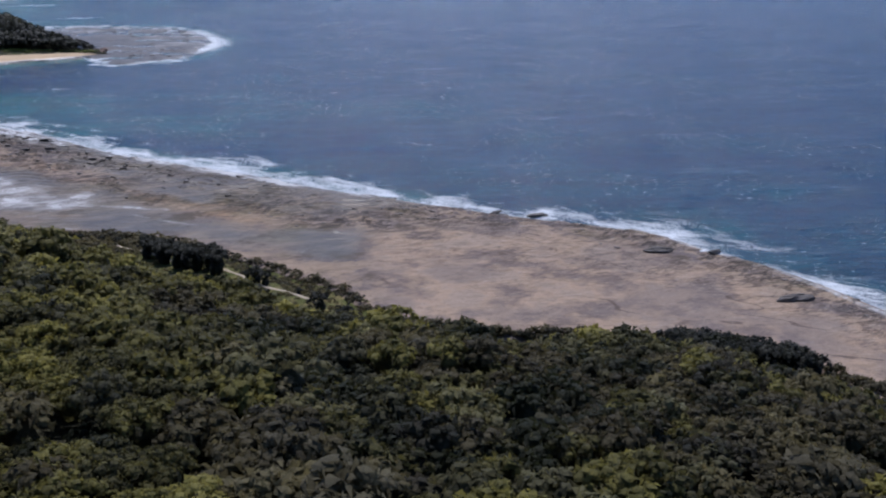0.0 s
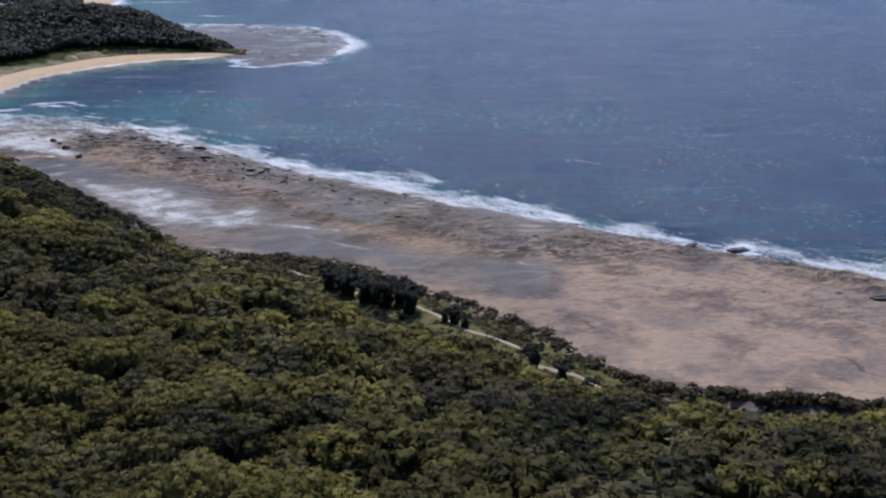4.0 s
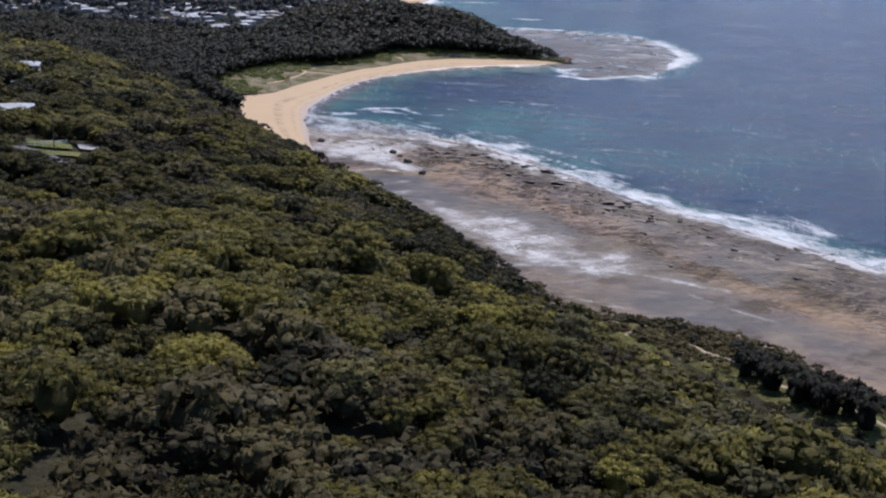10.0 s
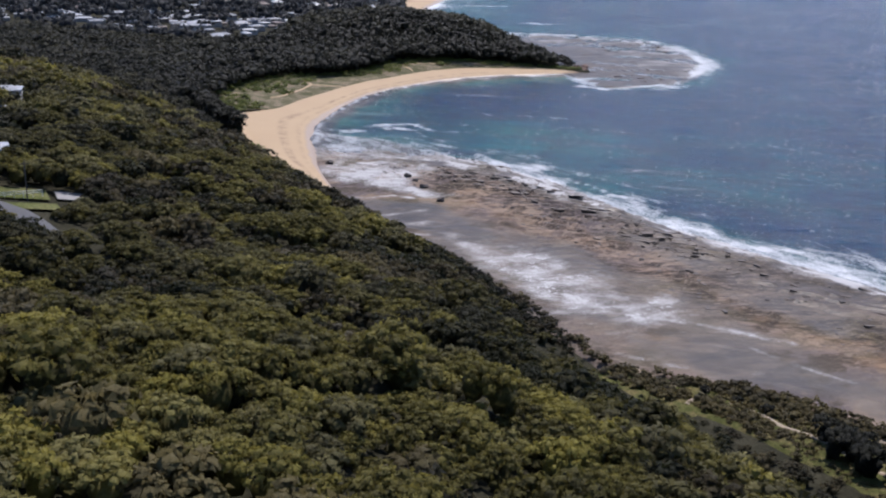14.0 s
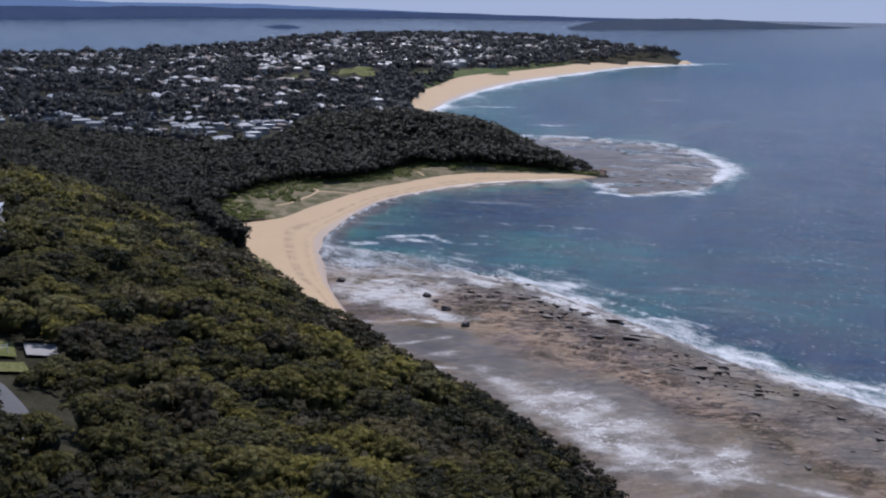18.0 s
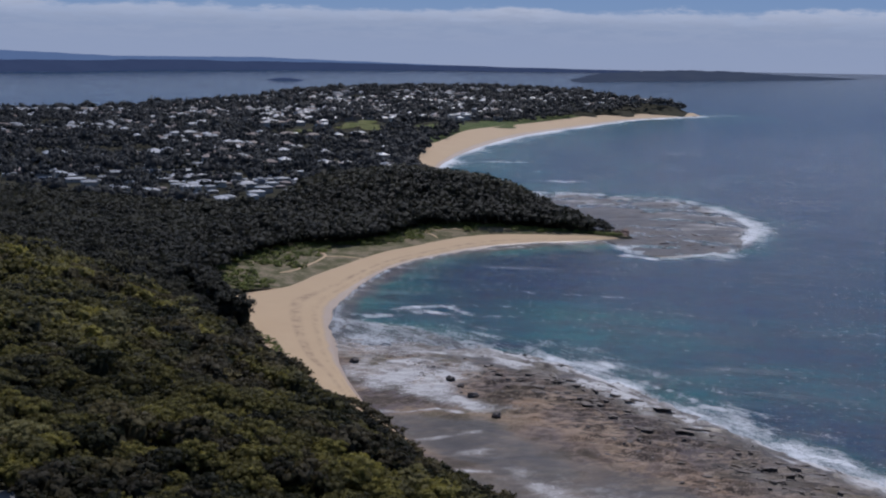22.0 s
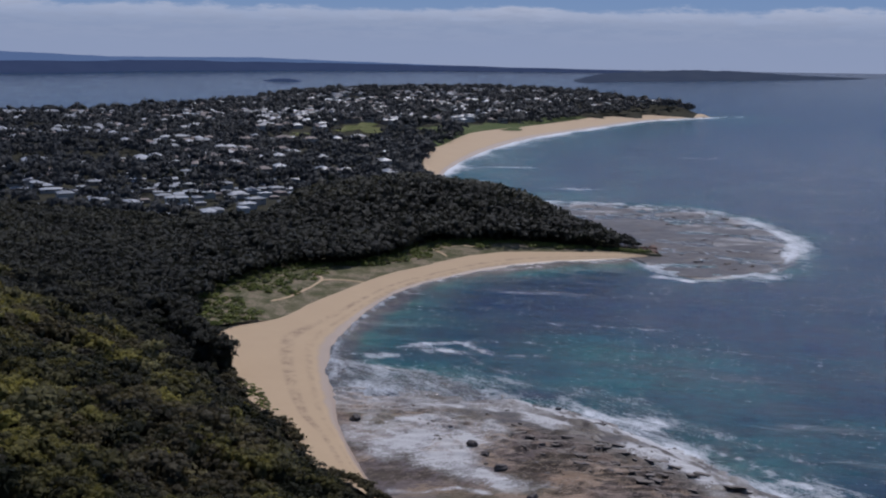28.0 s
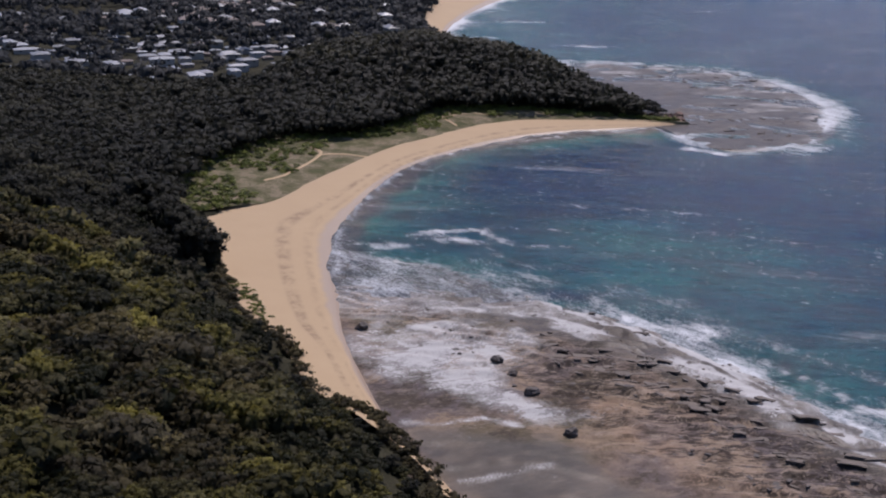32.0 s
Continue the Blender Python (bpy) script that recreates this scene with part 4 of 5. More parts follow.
# ---- trees ----
def crown_mesh(seed, radius, height, tufts, leaves, leaf_size, flat=0.62, sides=6):
    """Flat-topped pads of foliage gathered over a rounded crown, each a lumpy cap fringed with leaf sprays: vertices, triangles, tone, normals."""
    r = np.random.default_rng(seed)
    V, F, T, N = [], [], [], []
    n = 0
    k = np.arange(tufts) + 0.5
    rad = radius * 0.86 * np.sqrt(k / tufts) * (0.85 + 0.3 * r.random(tufts))
    ang = k * 2.39996 + r.random(tufts) * 0.8
    dome = np.sqrt(np.clip(1 - (rad / (radius * 1.08)) ** 2, 0.05, 1))
    cs = np.stack([np.cos(ang) * rad, np.sin(ang) * rad, height * (0.42 + 0.36 * dome + 0.20 * (r.random(tufts) - 0.5))], 1)
    size = radius * 1.0 / math.sqrt(tufts) * (0.72 + 0.62 * r.random(tufts))
    ring = np.arange(sides) * 2 * math.pi / sides
    i = np.arange(sides)
    cap_f = np.concatenate([np.stack([0 * i, 1 + i, 1 + (i + 1) % sides], 1), np.stack([1 + i, 1 + sides + i, 1 + sides + (i + 1) % sides], 1),
                            np.stack([1 + i, 1 + sides + (i + 1) % sides, 1 + (i + 1) % sides], 1)])
    for k in range(tufts):
        away = np.array((cs[k][0], cs[k][1], 0)) / radius
        spin = r.random() * 6.283
        u = np.concatenate([[(0, 0, 1.0)], np.stack([np.cos(ring + spin) * 0.72, np.sin(ring + spin) * 0.72, np.full(sides, 0.66)], 1),
                            np.stack([np.cos(ring + spin + 0.4) * 0.98, np.sin(ring + spin + 0.4) * 0.98, np.full(sides, -0.18)], 1)])
        v = u * (size[k] * (0.62 + 0.34 * r.random(len(u))))[:, None] * np.array((1.06, 1.06, flat))
        v[:, 2] -= (v @ away) * 0.35
        tuft_tone = 0.22 + 0.46 * r.random()
        V.append(cs[k] + v)
        F.append(cap_f + n)
        # top light is put into the tone: pads brighten upwards
        T.append(np.clip(tuft_tone + 0.10 * u[:, 2] + 0.10 * (r.random(len(u)) - 0.5), 0, 1))
        soft = u * np.array((0.7, 0.7, 0.8)) + away * 0.3 + np.array((0, 0, 0.45))
        N.append(soft / np.linalg.norm(soft, axis=1)[:, None])
        n += len(u)
        m = max(3, int(leaves * size[k] ** 2 / (size ** 2).sum()))
        u = r.normal(size=(m, 3))
        u[:, 2] = np.abs(u[:, 2]) * 0.9 - 0.22
        u /= np.linalg.norm(u, axis=1)[:, None]
        c = u * (size[k] * (0.76 + 0.42 * r.random(m)))[:, None] * np.array((1.08, 1.08, flat))
        c[:, 2] -= (c @ away) * 0.35
        c += cs[k]
        nrm = u + r.normal(size=(m, 3)) * 0.5
        nrm /= np.linalg.norm(nrm, axis=1)[:, None]
        a = np.cross(nrm, r.normal(size=(m, 3)))
        a /= np.linalg.norm(a, axis=1)[:, None]
        bb = np.cross(nrm, a)
        s1 = (leaf_size * (0.6 + 0.8 * r.random(m)))[:, None]
        s2 = s1 * (0.7 + 0.9 * r.random(m))[:, None]
        V.append(np.stack([c - a * s1 * 0.75 - bb * s2 * 0.7, c + a * s1 * 0.75 - bb * s2 * 0.5, c + bb * s2 * 1.1], 1).reshape(-1, 3))
        F.append((n + np.arange(m * 3)).reshape(-1, 3))
        # leaf sprays carry the same painted top light
        T.append(np.repeat(np.clip(tuft_tone + 0.16 * u[:, 2] + 0.3 * (r.random(m) - 0.4), 0, 1), 3))
        soft = u * 0.55 + nrm * 0.5 + away * 0.3 + np.array((0, 0, 0.35))
        N.append(np.repeat(soft / np.linalg.norm(soft, axis=1)[:, None], 3, axis=0))
        n += m * 3
    # the heart below the pads, toned dark as the crown's painted inner shade
    if tufts > 6:
        k = 5
        ring = np.arange(k) * 2 * math.pi / k
        heart = np.concatenate([np.stack([np.cos(ring) * radius * a, np.sin(ring) * radius * a, np.full(k, height * h)], 1) for a, h in ((0.30, 0.02), (0.55, 0.36), (0.30, 0.62))])
        heart *= 0.85 + 0.3 * r.random((len(heart), 1))
        V.append(heart)
        i = np.arange(k)
        for row in range(2):
            F.append(n + np.stack([row * k + i, row * k + (i + 1) % k, (row + 1) * k + (i + 1) % k], 1))
            F.append(n + np.stack([row * k + i, (row + 1) * k + (i + 1) % k, (row + 1) * k + i], 1))
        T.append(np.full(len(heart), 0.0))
        out = heart - np.array((0, 0, height * 0.2))
        N.append(out / np.linalg.norm(out, axis=1)[:, None])
    return np.concatenate(V), np.concatenate(F), np.concatenate(T), np.concatenate(N)


def trunk_arrays(seed, height, girth):
    """A leaning tapered trunk with three limbs, as arrays of vertices and quads."""
    r = np.random.default_rng(seed + 90)
    V, F, n = [], [], 0
    lean = r.normal(size=2) * 0.12 * height
    top = np.array((lean[0], lean[1], height * 0.5))
    segs = [(np.zeros(3), top, girth, girth * 0.6)]
    for k in range(3):
        a = r.random() * 6.283
        segs.append((top * (0.7 + 0.1 * k), top + np.array((math.cos(a), math.sin(a), 0.9)) * height * 0.28, girth * 0.5, girth * 0.18))
    for a, b, ra, rb in segs:
        ring = np.arange(6) * math.pi / 3
        c = np.stack([np.cos(ring), np.sin(ring), 0 * ring], 1)
        V += [a + c * ra, b + c * rb]
        i = np.arange(6)
        F.append(n + np.stack([i, (i + 1) % 6, 6 + (i + 1) % 6, 6 + i], 1))
        n += 12
    return np.concatenate(V), np.concatenate(F)


def scatter(x0, x1, y0, y1, step, seed, jitter=0.9):
    r = np.random.default_rng(seed)
    X, Y = np.meshgrid(np.arange(x0, x1, step), np.arange(y0, y1, step))
    X = X.ravel() + (r.random(X.size) - 0.5) * step * jitter
    Y = Y.ravel() + (r.random(Y.size) - 0.5) * step * jitter
    return X, Y


def joined(name, protos, x, y, z, scale, turn, pick, tone, mat, label, category, stretch=None):
    """Many copies of the given crowns in one mesh of kind stuff."""
    V, F, T, N, A, n = [], [], [], [], [], 0
    ash = smooth(0.55, 0.95, np.random.default_rng(len(x)).random(len(x)))
    for k, (pv, pf, pt, pn) in enumerate(protos):
        idx = np.nonzero(pick == k)[0]
        if not len(idx):
            continue
        c, s = np.cos(turn[idx])[:, None], np.sin(turn[idx])[:, None]
        sc = scale[idx][:, None]
        st = sc if stretch is None else sc * stretch[idx][:, None]
        v = np.stack([(pv[:, 0] * c - pv[:, 1] * s) * sc + x[idx][:, None], (pv[:, 0] * s + pv[:, 1] * c) * sc + y[idx][:, None],
                      pv[:, 2] * st + z[idx][:, None]], -1)
        V.append(v.reshape(-1, 3))
        F.append((pf[None] + (np.arange(len(idx)) * len(pv))[:, None, None] + n).reshape(-1, 3))
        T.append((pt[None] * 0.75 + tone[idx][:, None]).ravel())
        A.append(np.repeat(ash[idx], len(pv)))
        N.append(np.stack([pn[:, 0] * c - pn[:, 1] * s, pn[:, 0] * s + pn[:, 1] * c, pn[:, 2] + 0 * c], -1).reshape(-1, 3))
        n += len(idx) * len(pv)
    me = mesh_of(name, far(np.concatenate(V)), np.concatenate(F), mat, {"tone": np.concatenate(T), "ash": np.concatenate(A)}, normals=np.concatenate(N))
    return tagged(new(name, me), label, category, kind="stuff")


NEAR = [crown_mesh(10 + k, 3.7, 5.4 + 0.5 * (k % 3), 19 + 3 * (k % 3), 430, 0.26, 0.58, 4) for k in range(7)]
MID = [crown_mesh(30 + k, 3.7, 5.6 + 0.5 * (k % 2), 11, 108, 0.45, 0.58, 4) for k in range(6)]
THIN = [crown_mesh(40 + k, 3.7, 6.0, 7, 48, 0.65, 0.7, 4) for k in range(4)]
FAR_T = [crown_mesh(50 + k, 5.4, 8.0 + (k % 2), 3, 20, 1.3, 0.9, 4) for k in range(5)]
DARK = [crown_mesh(70 + k, 3.4, 7.6, 11, 130, 0.40, 0.95, 4) for k in range(5)]
OUTER = [crown_mesh(90 + k, 4.6, 6.0, 1, 9, 1.5, 0.7, 4) for k in range(3)]
LOW = [crown_mesh(60 + k, 3.6, 5.0, 3, 24, 0.8, 0.6, 4) for k in range(4)]
DARK_T = [crown_mesh(80 + k, 5.9, 8.2, 6, 48, 1.0, 0.75, 4) for k in range(5)]

# scrub and low forest of the hillside
x, y = scatter(-300, 330, -300, 600, 5.0, 3, 0.75)
d = scrub_depth(x, y)
track_d = line_distance(x, y, TRACK_LINE[::4])
slope_poly = np.vstack([TRACK_LINE[::6] + np.array((-9.0, -6.0)), slope_out[::-6]])
ROAD = spline([(-50, 98), (-56, 110), (-64, 119), (-78, 127), (-96, 142), (-110, 166), (-117, 200), (-124, 252), (-131, 300), (-150, 360)], 80)
road_d = line_distance(x, y, ROAD)
yards = np.max([blob(x, y, -71, 140, 14, 12), blob(x, y, -104, 222, 9, 13), blob(x, y, -60, 115, 14, 10)], 0)
keep = (d > 2.0 + 4.2 * smooth(280, 305, y)) & (track_d > 3.0) & ~inside(x, y, slope_poly) & (road_d > np.where(x > -82, 5.5, 3.0)) & (yards < 0.45) & ((x > -160) | (fbm(x, y, 60.0, 2) > 0.36))
keep &= (y < 520) | (x < -125)
# the part of the hill that lies open to view; beyond it the wood thins
shown = (x > 10 - 0.40 * (y + 169)) & (x < 120 + 0.87 * (y + 251))
keep &= shown | (np.random.default_rng(6).random(len(x)) < 0.62)
x, y, d, shown = x[keep], y[keep], d[keep], shown[keep]
tall = smooth(0.44, 0.53, fbm(x + 70, y, 19.0, 3))            # stands of higher growth with steep edges
z = ground(x, y) - 0.8 + np.maximum(-1.9, 0.9 * (np.random.default_rng(16).random(len(x)) - 0.5) * smooth(8, 30, d) + (2.0 * (fbm(x, y, 11.0, 2) - 0.5) + 3.4 * (tall - 0.6) * smooth(15, 60, line_distance(x, y, TRACK_LINE[::4]))) * smooth(8, 40, d))
r1 = np.random.default_rng(5)
pathway = line_distance(x, y, [(80, -170), (40, -60), (0, 90), (-38, 180), (-40, 240)])
grow = np.clip(0.42 + 0.014 * d, 0.42, 1.0) * (0.89 + 0.45 * r1.random(len(x)) ** 1.5)
grow = np.where(r1.random(len(x)) < 0.05, grow * 1.35, grow)
grow = grow * np.where(y < 182, np.interp(line_distance(x, y, TRACK_LINE[::4]), [6, 20, 60], [0.28, 0.5, 0.9]), np.interp(line_distance(x, y, TRACK_LINE[::4]), [6, 20], [0.5, 1.0]))
grow = np.where(blob(x, y, 250, -16, 22, 13, -35) > 0.4, 1.15, grow)
# the tall term paints high stands brighter and hollows darker, as light falls
tone = 1.1 * (fbm(x, y, 26.0, 3) - 0.46) + 0.6 * (smooth(0.3, 0.7, fbm(x + 9, y, 11.0, 2)) - 0.5) + 0.6 * (r1.random(len(x)) - 0.4) + 0.3 * (tall - 0.6) - 0.46 * smooth(-10, 110, y) + 0.14 * smooth(120, 210, y) + 0.12 * smooth(-90, -20, y) - 0.22 * (1 - smooth(12, 45, d)) * smooth(110, 180, y)
tone = tone - 0.3 * blob(x, y, 190, -110, 75, 60) - 0.2 * blob(x, y, 235, -30, 50, 30)
rust = (fbm(x + 300, y, 24.0, 3) > 0.62) | (blob(x, y, -31, 78, 7, 5) > 0.4) | ((blob(x, y, 190, -115, 62, 52) > 0.5) & (r1.random(len(x)) < 0.7))
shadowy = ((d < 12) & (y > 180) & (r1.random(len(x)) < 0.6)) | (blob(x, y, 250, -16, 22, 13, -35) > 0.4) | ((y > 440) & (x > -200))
turn = r1.random(len(x)) * 6.283
order = np.argsort(pathway + 40 * r1.random(len(x)))
single = np.zeros(len(x), bool)
single[order[shown[order]][:280]] = True
close = shown & ((pathway < 32) | (line_distance(x, y, [(0, -70), (-26, 10), (-50, 90), (-80, 170), (-85, 230)]) < 20)) & ~single
faint = shown & (pathway > 150) & ~single
unseen = ~shown & ~single
rest = shown & ~close & ~single & ~faint
rust, shadowy = rust & shown, shadowy & shown
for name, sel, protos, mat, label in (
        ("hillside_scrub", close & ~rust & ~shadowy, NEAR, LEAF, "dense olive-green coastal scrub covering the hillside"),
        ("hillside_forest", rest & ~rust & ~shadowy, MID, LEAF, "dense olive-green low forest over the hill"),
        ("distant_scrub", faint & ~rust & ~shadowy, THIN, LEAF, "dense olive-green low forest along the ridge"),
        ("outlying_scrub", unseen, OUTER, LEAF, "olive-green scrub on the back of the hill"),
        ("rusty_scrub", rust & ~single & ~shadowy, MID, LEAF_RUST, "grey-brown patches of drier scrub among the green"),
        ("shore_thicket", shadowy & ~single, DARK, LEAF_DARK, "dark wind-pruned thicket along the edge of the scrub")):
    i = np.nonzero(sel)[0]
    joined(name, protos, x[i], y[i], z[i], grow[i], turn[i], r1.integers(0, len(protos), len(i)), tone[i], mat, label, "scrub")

crown_data = [mesh_of("crown", *NEAR[k][:2], LEAF, {"tone": NEAR[k][2] * 0.75 + 0.05 + 0.08 * (k % 4)}, normals=NEAR[k][3]) for k in range(7)]
trunk_data = [mesh_of("trunk", *trunk_arrays(k, 6.2, 0.17), BARK) for k in range(7)]
for n, i in enumerate(np.nonzero(single)[0]):
    k = n % 7
    tree = tagged(new("tree"), "low coastal tree with a rounded olive-green crown", "tree", "trees on the hillside")
    part("trunk", trunk_data[k], tree)
    part("crown", crown_data[k], tree)
    tree.matrix_world = pose(x[i], y[i], z[i], 0, 0, math.degrees(turn[i])) @ Matrix.Scale(grow[i], 4)

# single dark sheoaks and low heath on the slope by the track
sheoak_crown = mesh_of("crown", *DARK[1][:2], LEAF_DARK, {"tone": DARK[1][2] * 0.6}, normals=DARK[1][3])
clump = [(110 + 17 * k / 17 + 3.2 * math.sin(k * 2.4), 130 - 42 * k / 17 + 2.4 * math.cos(k * 1.7), 1.0 + 0.4 * abs(math.sin(k * 3.1))) for k in range(18)]
for bx, by, s in clump + [(138, 76, 0.85), (140, 72, 0.7), (136, 79, 0.65), (150, 40, 0.95), (156, 36, 1.0), (151, 48, 0.65), (162, 31, 0.7), (166, 27, 0.6), (174, 20, 0.6), (101, 147, 0.5), (148, 60, 0.4), (95, 153, 0.5), (88, 160, 0.45)]:
    sheoak = tagged(new("sheoak"), "dense dark sheoak bush beside the sandy track", "tree", "sheoaks by the track")
    part("trunk", trunk_data[1], sheoak)
    part("crown", sheoak_crown, sheoak)
    sheoak.matrix_world = pose(bx, by, max(float(ground(bx, by)), 1.2) - 0.6, 0, 0, bx * 37) @ Matrix.Scale(s, 4)
for k in range(11):
    bx, by = -90 - 2.4 * k + 3 * math.sin(k * 2.1), 462 + 3.6 * k + 3 * math.cos(k * 1.3)
    sheoak = tagged(new("sheoak"), "tall dark sheoak leaning over the back of the beach", "tree", "sheoaks behind the beach")
    part("trunk", trunk_data[1], sheoak)
    part("crown", sheoak_crown, sheoak)
    sheoak.matrix_world = pose(bx, by, max(float(ground(bx, by)), 1.2) - 0.4, 0, 0, k * 67) @ Matrix.Scale(1.35 + 0.5 * abs(math.sin(k * 1.9)), 4)
x, y = scatter(45, 215, 5, 205, 2.4, 21)
d = scrub_depth(x, y)
keep = inside(x, y, slope_poly) & (d > -1.0) & (line_distance(x, y, TRACK_LINE[::4]) > 0.9 + 1.2 * fbm(x, y, 7.0, 2)) & (fbm(x, y, 11.0, 3) > np.where(d < 13, 0.42, 0.50) - 0.16 * smooth(120, 145, y))
x, y, d = x[keep], y[keep], d[keep]
joined("shore_heath", LOW, x, y, np.maximum(ground(x, y), 1.2) - 0.7, np.where(d < 13, 0.2, 0.16) + 0.24 * smooth(120, 150, y) + 0.2 * r1.random(len(x)) ** 1.5, r1.random(len(x)) * 6.283, r1.integers(0, 4, len(x)), 0.3 * (r1.random(len(x)) - 0.5) + 0.2 * (d > 10), LEAF_HEATH,
       "low brown-green heath at the edge of the rock shelf", "heath")
x, y = scatter(45, 215, 5, 205, 1.9, 22)
d = scrub_depth(x, y)
keep = inside(x, y, slope_poly) & (d > 6) & (line_distance(x, y, TRACK_LINE[::4]) > 1.6) & (fbm(x, y, 14.0, 3) > 0.46 - 0.18 * smooth(120, 145, y))
x, y = x[keep], y[keep]
joined("slope_heath", LOW, x, y, np.maximum(ground(x, y), 1.2) - 0.35, 0.13 + 0.16 * r1.random(len(x)) ** 2, r1.random(len(x)) * 6.283, r1.integers(0, 4, len(x)), 0.25 + 0.4 * (fbm(x, y, 12.0, 2) - 0.5), LEAF_HEATH,
       "knee-high olive heath and grass beside the track", "heath")
# ragged bushes that overhang the edge of the scrub
i = r1.integers(0, 236, 1500)
p = SCRUB_EDGE[i] + np.clip(r1.normal(size=(1500, 2)) * 1.4, -2, 1.6) + np.array((-0.8, -0.6))
p = p[(line_distance(p[:, 0], p[:, 1], TRACK_LINE[::4]) > 3) & (p[:, 1] > -80)]
size = 0.16 + 0.4 * r1.random(len(p)) ** 2.5 + 0.12 * smooth(200, 300, p[:, 1]) + 0.22 * smooth(45, 15, p[:, 1])
joined("edge_bushes", LOW, p[:, 0], p[:, 1], np.maximum(ground(p[:, 0], p[:, 1]), 1.0) - 0.9, size, r1.random(len(p)) * 6.283, r1.integers(0, 4, len(p)), 0.35 * (r1.random(len(p)) - 0.6), LEAF_HEATH,
       "ragged dark bushes overhanging the shore", "bushes")
# green bushes along the back of the dune
u, k = r1.random(1900), r1.random(1900)
p = grass_in[(u * 159).astype(int)] * (1 - 0.7 * k)[:, None] + grass_out[(u * 159).astype(int)] * (0.7 * k)[:, None]
thick = fbm(p[:, 0], p[:, 1], 16.0, 3) > np.interp(k, [0, 0.45, 0.7, 1], [0.15, 0.28, 0.55, 0.7])
p = p[thick]
edge = np.array((-66.0, 420.0)) + r1.random((90, 1)) * np.array((-18.0, 36.0)) + r1.normal(size=(90, 2)) * 1.6 + np.array((2.0, 0.5))
p = np.vstack([p, edge])
joined("dune_bushes", LOW, p[:, 0], p[:, 1], np.maximum(ground(p[:, 0], p[:, 1]), 2.2) - 0.9, np.where(p[:, 1] < 460, 0.14, 0.26) + 0.3 * r1.random(len(p)) * np.where(p[:, 1] < 460, 0.4, 1.0), r1.random(len(p)) * 6.283, r1.integers(0, 4, len(p)), 0.25 + 0.3 * (r1.random(len(p)) - 0.5), LEAF_GREEN,
       "bright green low bushes behind the beach", "bushes")

# wood of the headland and behind the dunes
wood = np.vstack([WOOD_EDGE[::4], [(116, 778), (98, 830), (62, 920), (18, 1050), (-16, 1120), (-50, 1090), (-75, 960), (-104, 880), (-122, 812), (-165, 775), (-240, 782), (-330, 805), (-420, 740), (-420, 520)]])
x, y = scatter(-330, 130, 500, 1120, 6.6, 8)
keep = inside(x, y, wood) & (scrub_depth(x, y) < 40) & (line_distance(x, y, SAND_BACK[80:]) > 7)
x, y = x[keep], y[keep]
z = ground(x, y) - 0.6
c = line_distance(x, y, LAND)
grow = 1.1 * np.clip(0.62 + c * 0.014, 0.6, 1.15) * np.interp(x, [-200, -60], [0.75, 1.0]) * (0.8 + 0.55 * r1.random(len(x)))
# tone paints in the headland's lit top and its dim southern edge
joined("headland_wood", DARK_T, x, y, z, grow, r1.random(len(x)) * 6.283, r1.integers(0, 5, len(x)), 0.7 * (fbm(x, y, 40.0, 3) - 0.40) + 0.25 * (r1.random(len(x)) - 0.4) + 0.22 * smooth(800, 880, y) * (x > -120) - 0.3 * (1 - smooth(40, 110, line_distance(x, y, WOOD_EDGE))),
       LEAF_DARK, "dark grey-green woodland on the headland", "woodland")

# trees of the town and beyond
HOUSES = np.array([(-700, 880), (-330, 830), (-240, 795), (-165, 788), (-116, 830), (-92, 940), (-58, 1150), (-70, 1260), (-95, 1500), (-60, 1640), (-100, 1760), (-90, 1960), (60, 2060),
                   (230, 2440), (400, 2640), (540, 2700), (420, 3100), (330, 3500), (0, 3700), (-260, 3600), (-470, 3200), (-560, 2750), (-650, 2400), (-900, 2100), (-1100, 1500)], float)
LAWNS = [(-147, 1785, 42, 60), (60, 2000, 60, 90), (-225, 1700, 22, 40), (-40, 1900, 25, 60)]
x, y = scatter(-1300, 560, 640, 3800, 14.0, 9)
thin = (y < 1700) | (np.random.default_rng(14).random(len(x)) < 0.6)
x, y = x[thin], y[thin]
beach2 = np.vstack([BEACH2_BACK, COVE2[::-1]])
keep = (x > -80 - 0.42 * (y + 100)) & inside(x, y, LAND) & ~inside(x, y, beach2) & ~inside(x, y, wood) & ((y > 960) | (y < 830) | (np.random.default_rng(4).random(len(x)) < 0.45)) & (line_distance(x, y, LAND) > 12) & (scrub_depth(x, y) < -0.0001)
green = np.max([np.maximum(blob(x, y, *l), blob(x, y + 110, l[0], l[1], l[2], 100)) for l in LAWNS], 0)
town = inside(x, y, HOUSES)
keep &= ((x < -160) | (y > 960)) & (green < 0.35) & (~town | (fbm(x, y, 90.0, 3) > 0.27 + 0.2 * np.random.default_rng(2).random(len(x))))
x, y, town = x[keep], y[keep], town[keep]
pick = r1.integers(0, 5, len(x))
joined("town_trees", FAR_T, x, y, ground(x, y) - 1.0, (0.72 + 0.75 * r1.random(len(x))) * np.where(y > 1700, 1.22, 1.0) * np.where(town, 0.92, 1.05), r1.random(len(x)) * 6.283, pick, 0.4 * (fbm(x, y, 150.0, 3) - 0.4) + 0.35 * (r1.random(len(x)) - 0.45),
       LEAF_TOWN_HAZE, "dark street and garden trees among the houses", "trees", 0.8 + 0.7 * r1.random(len(x)))

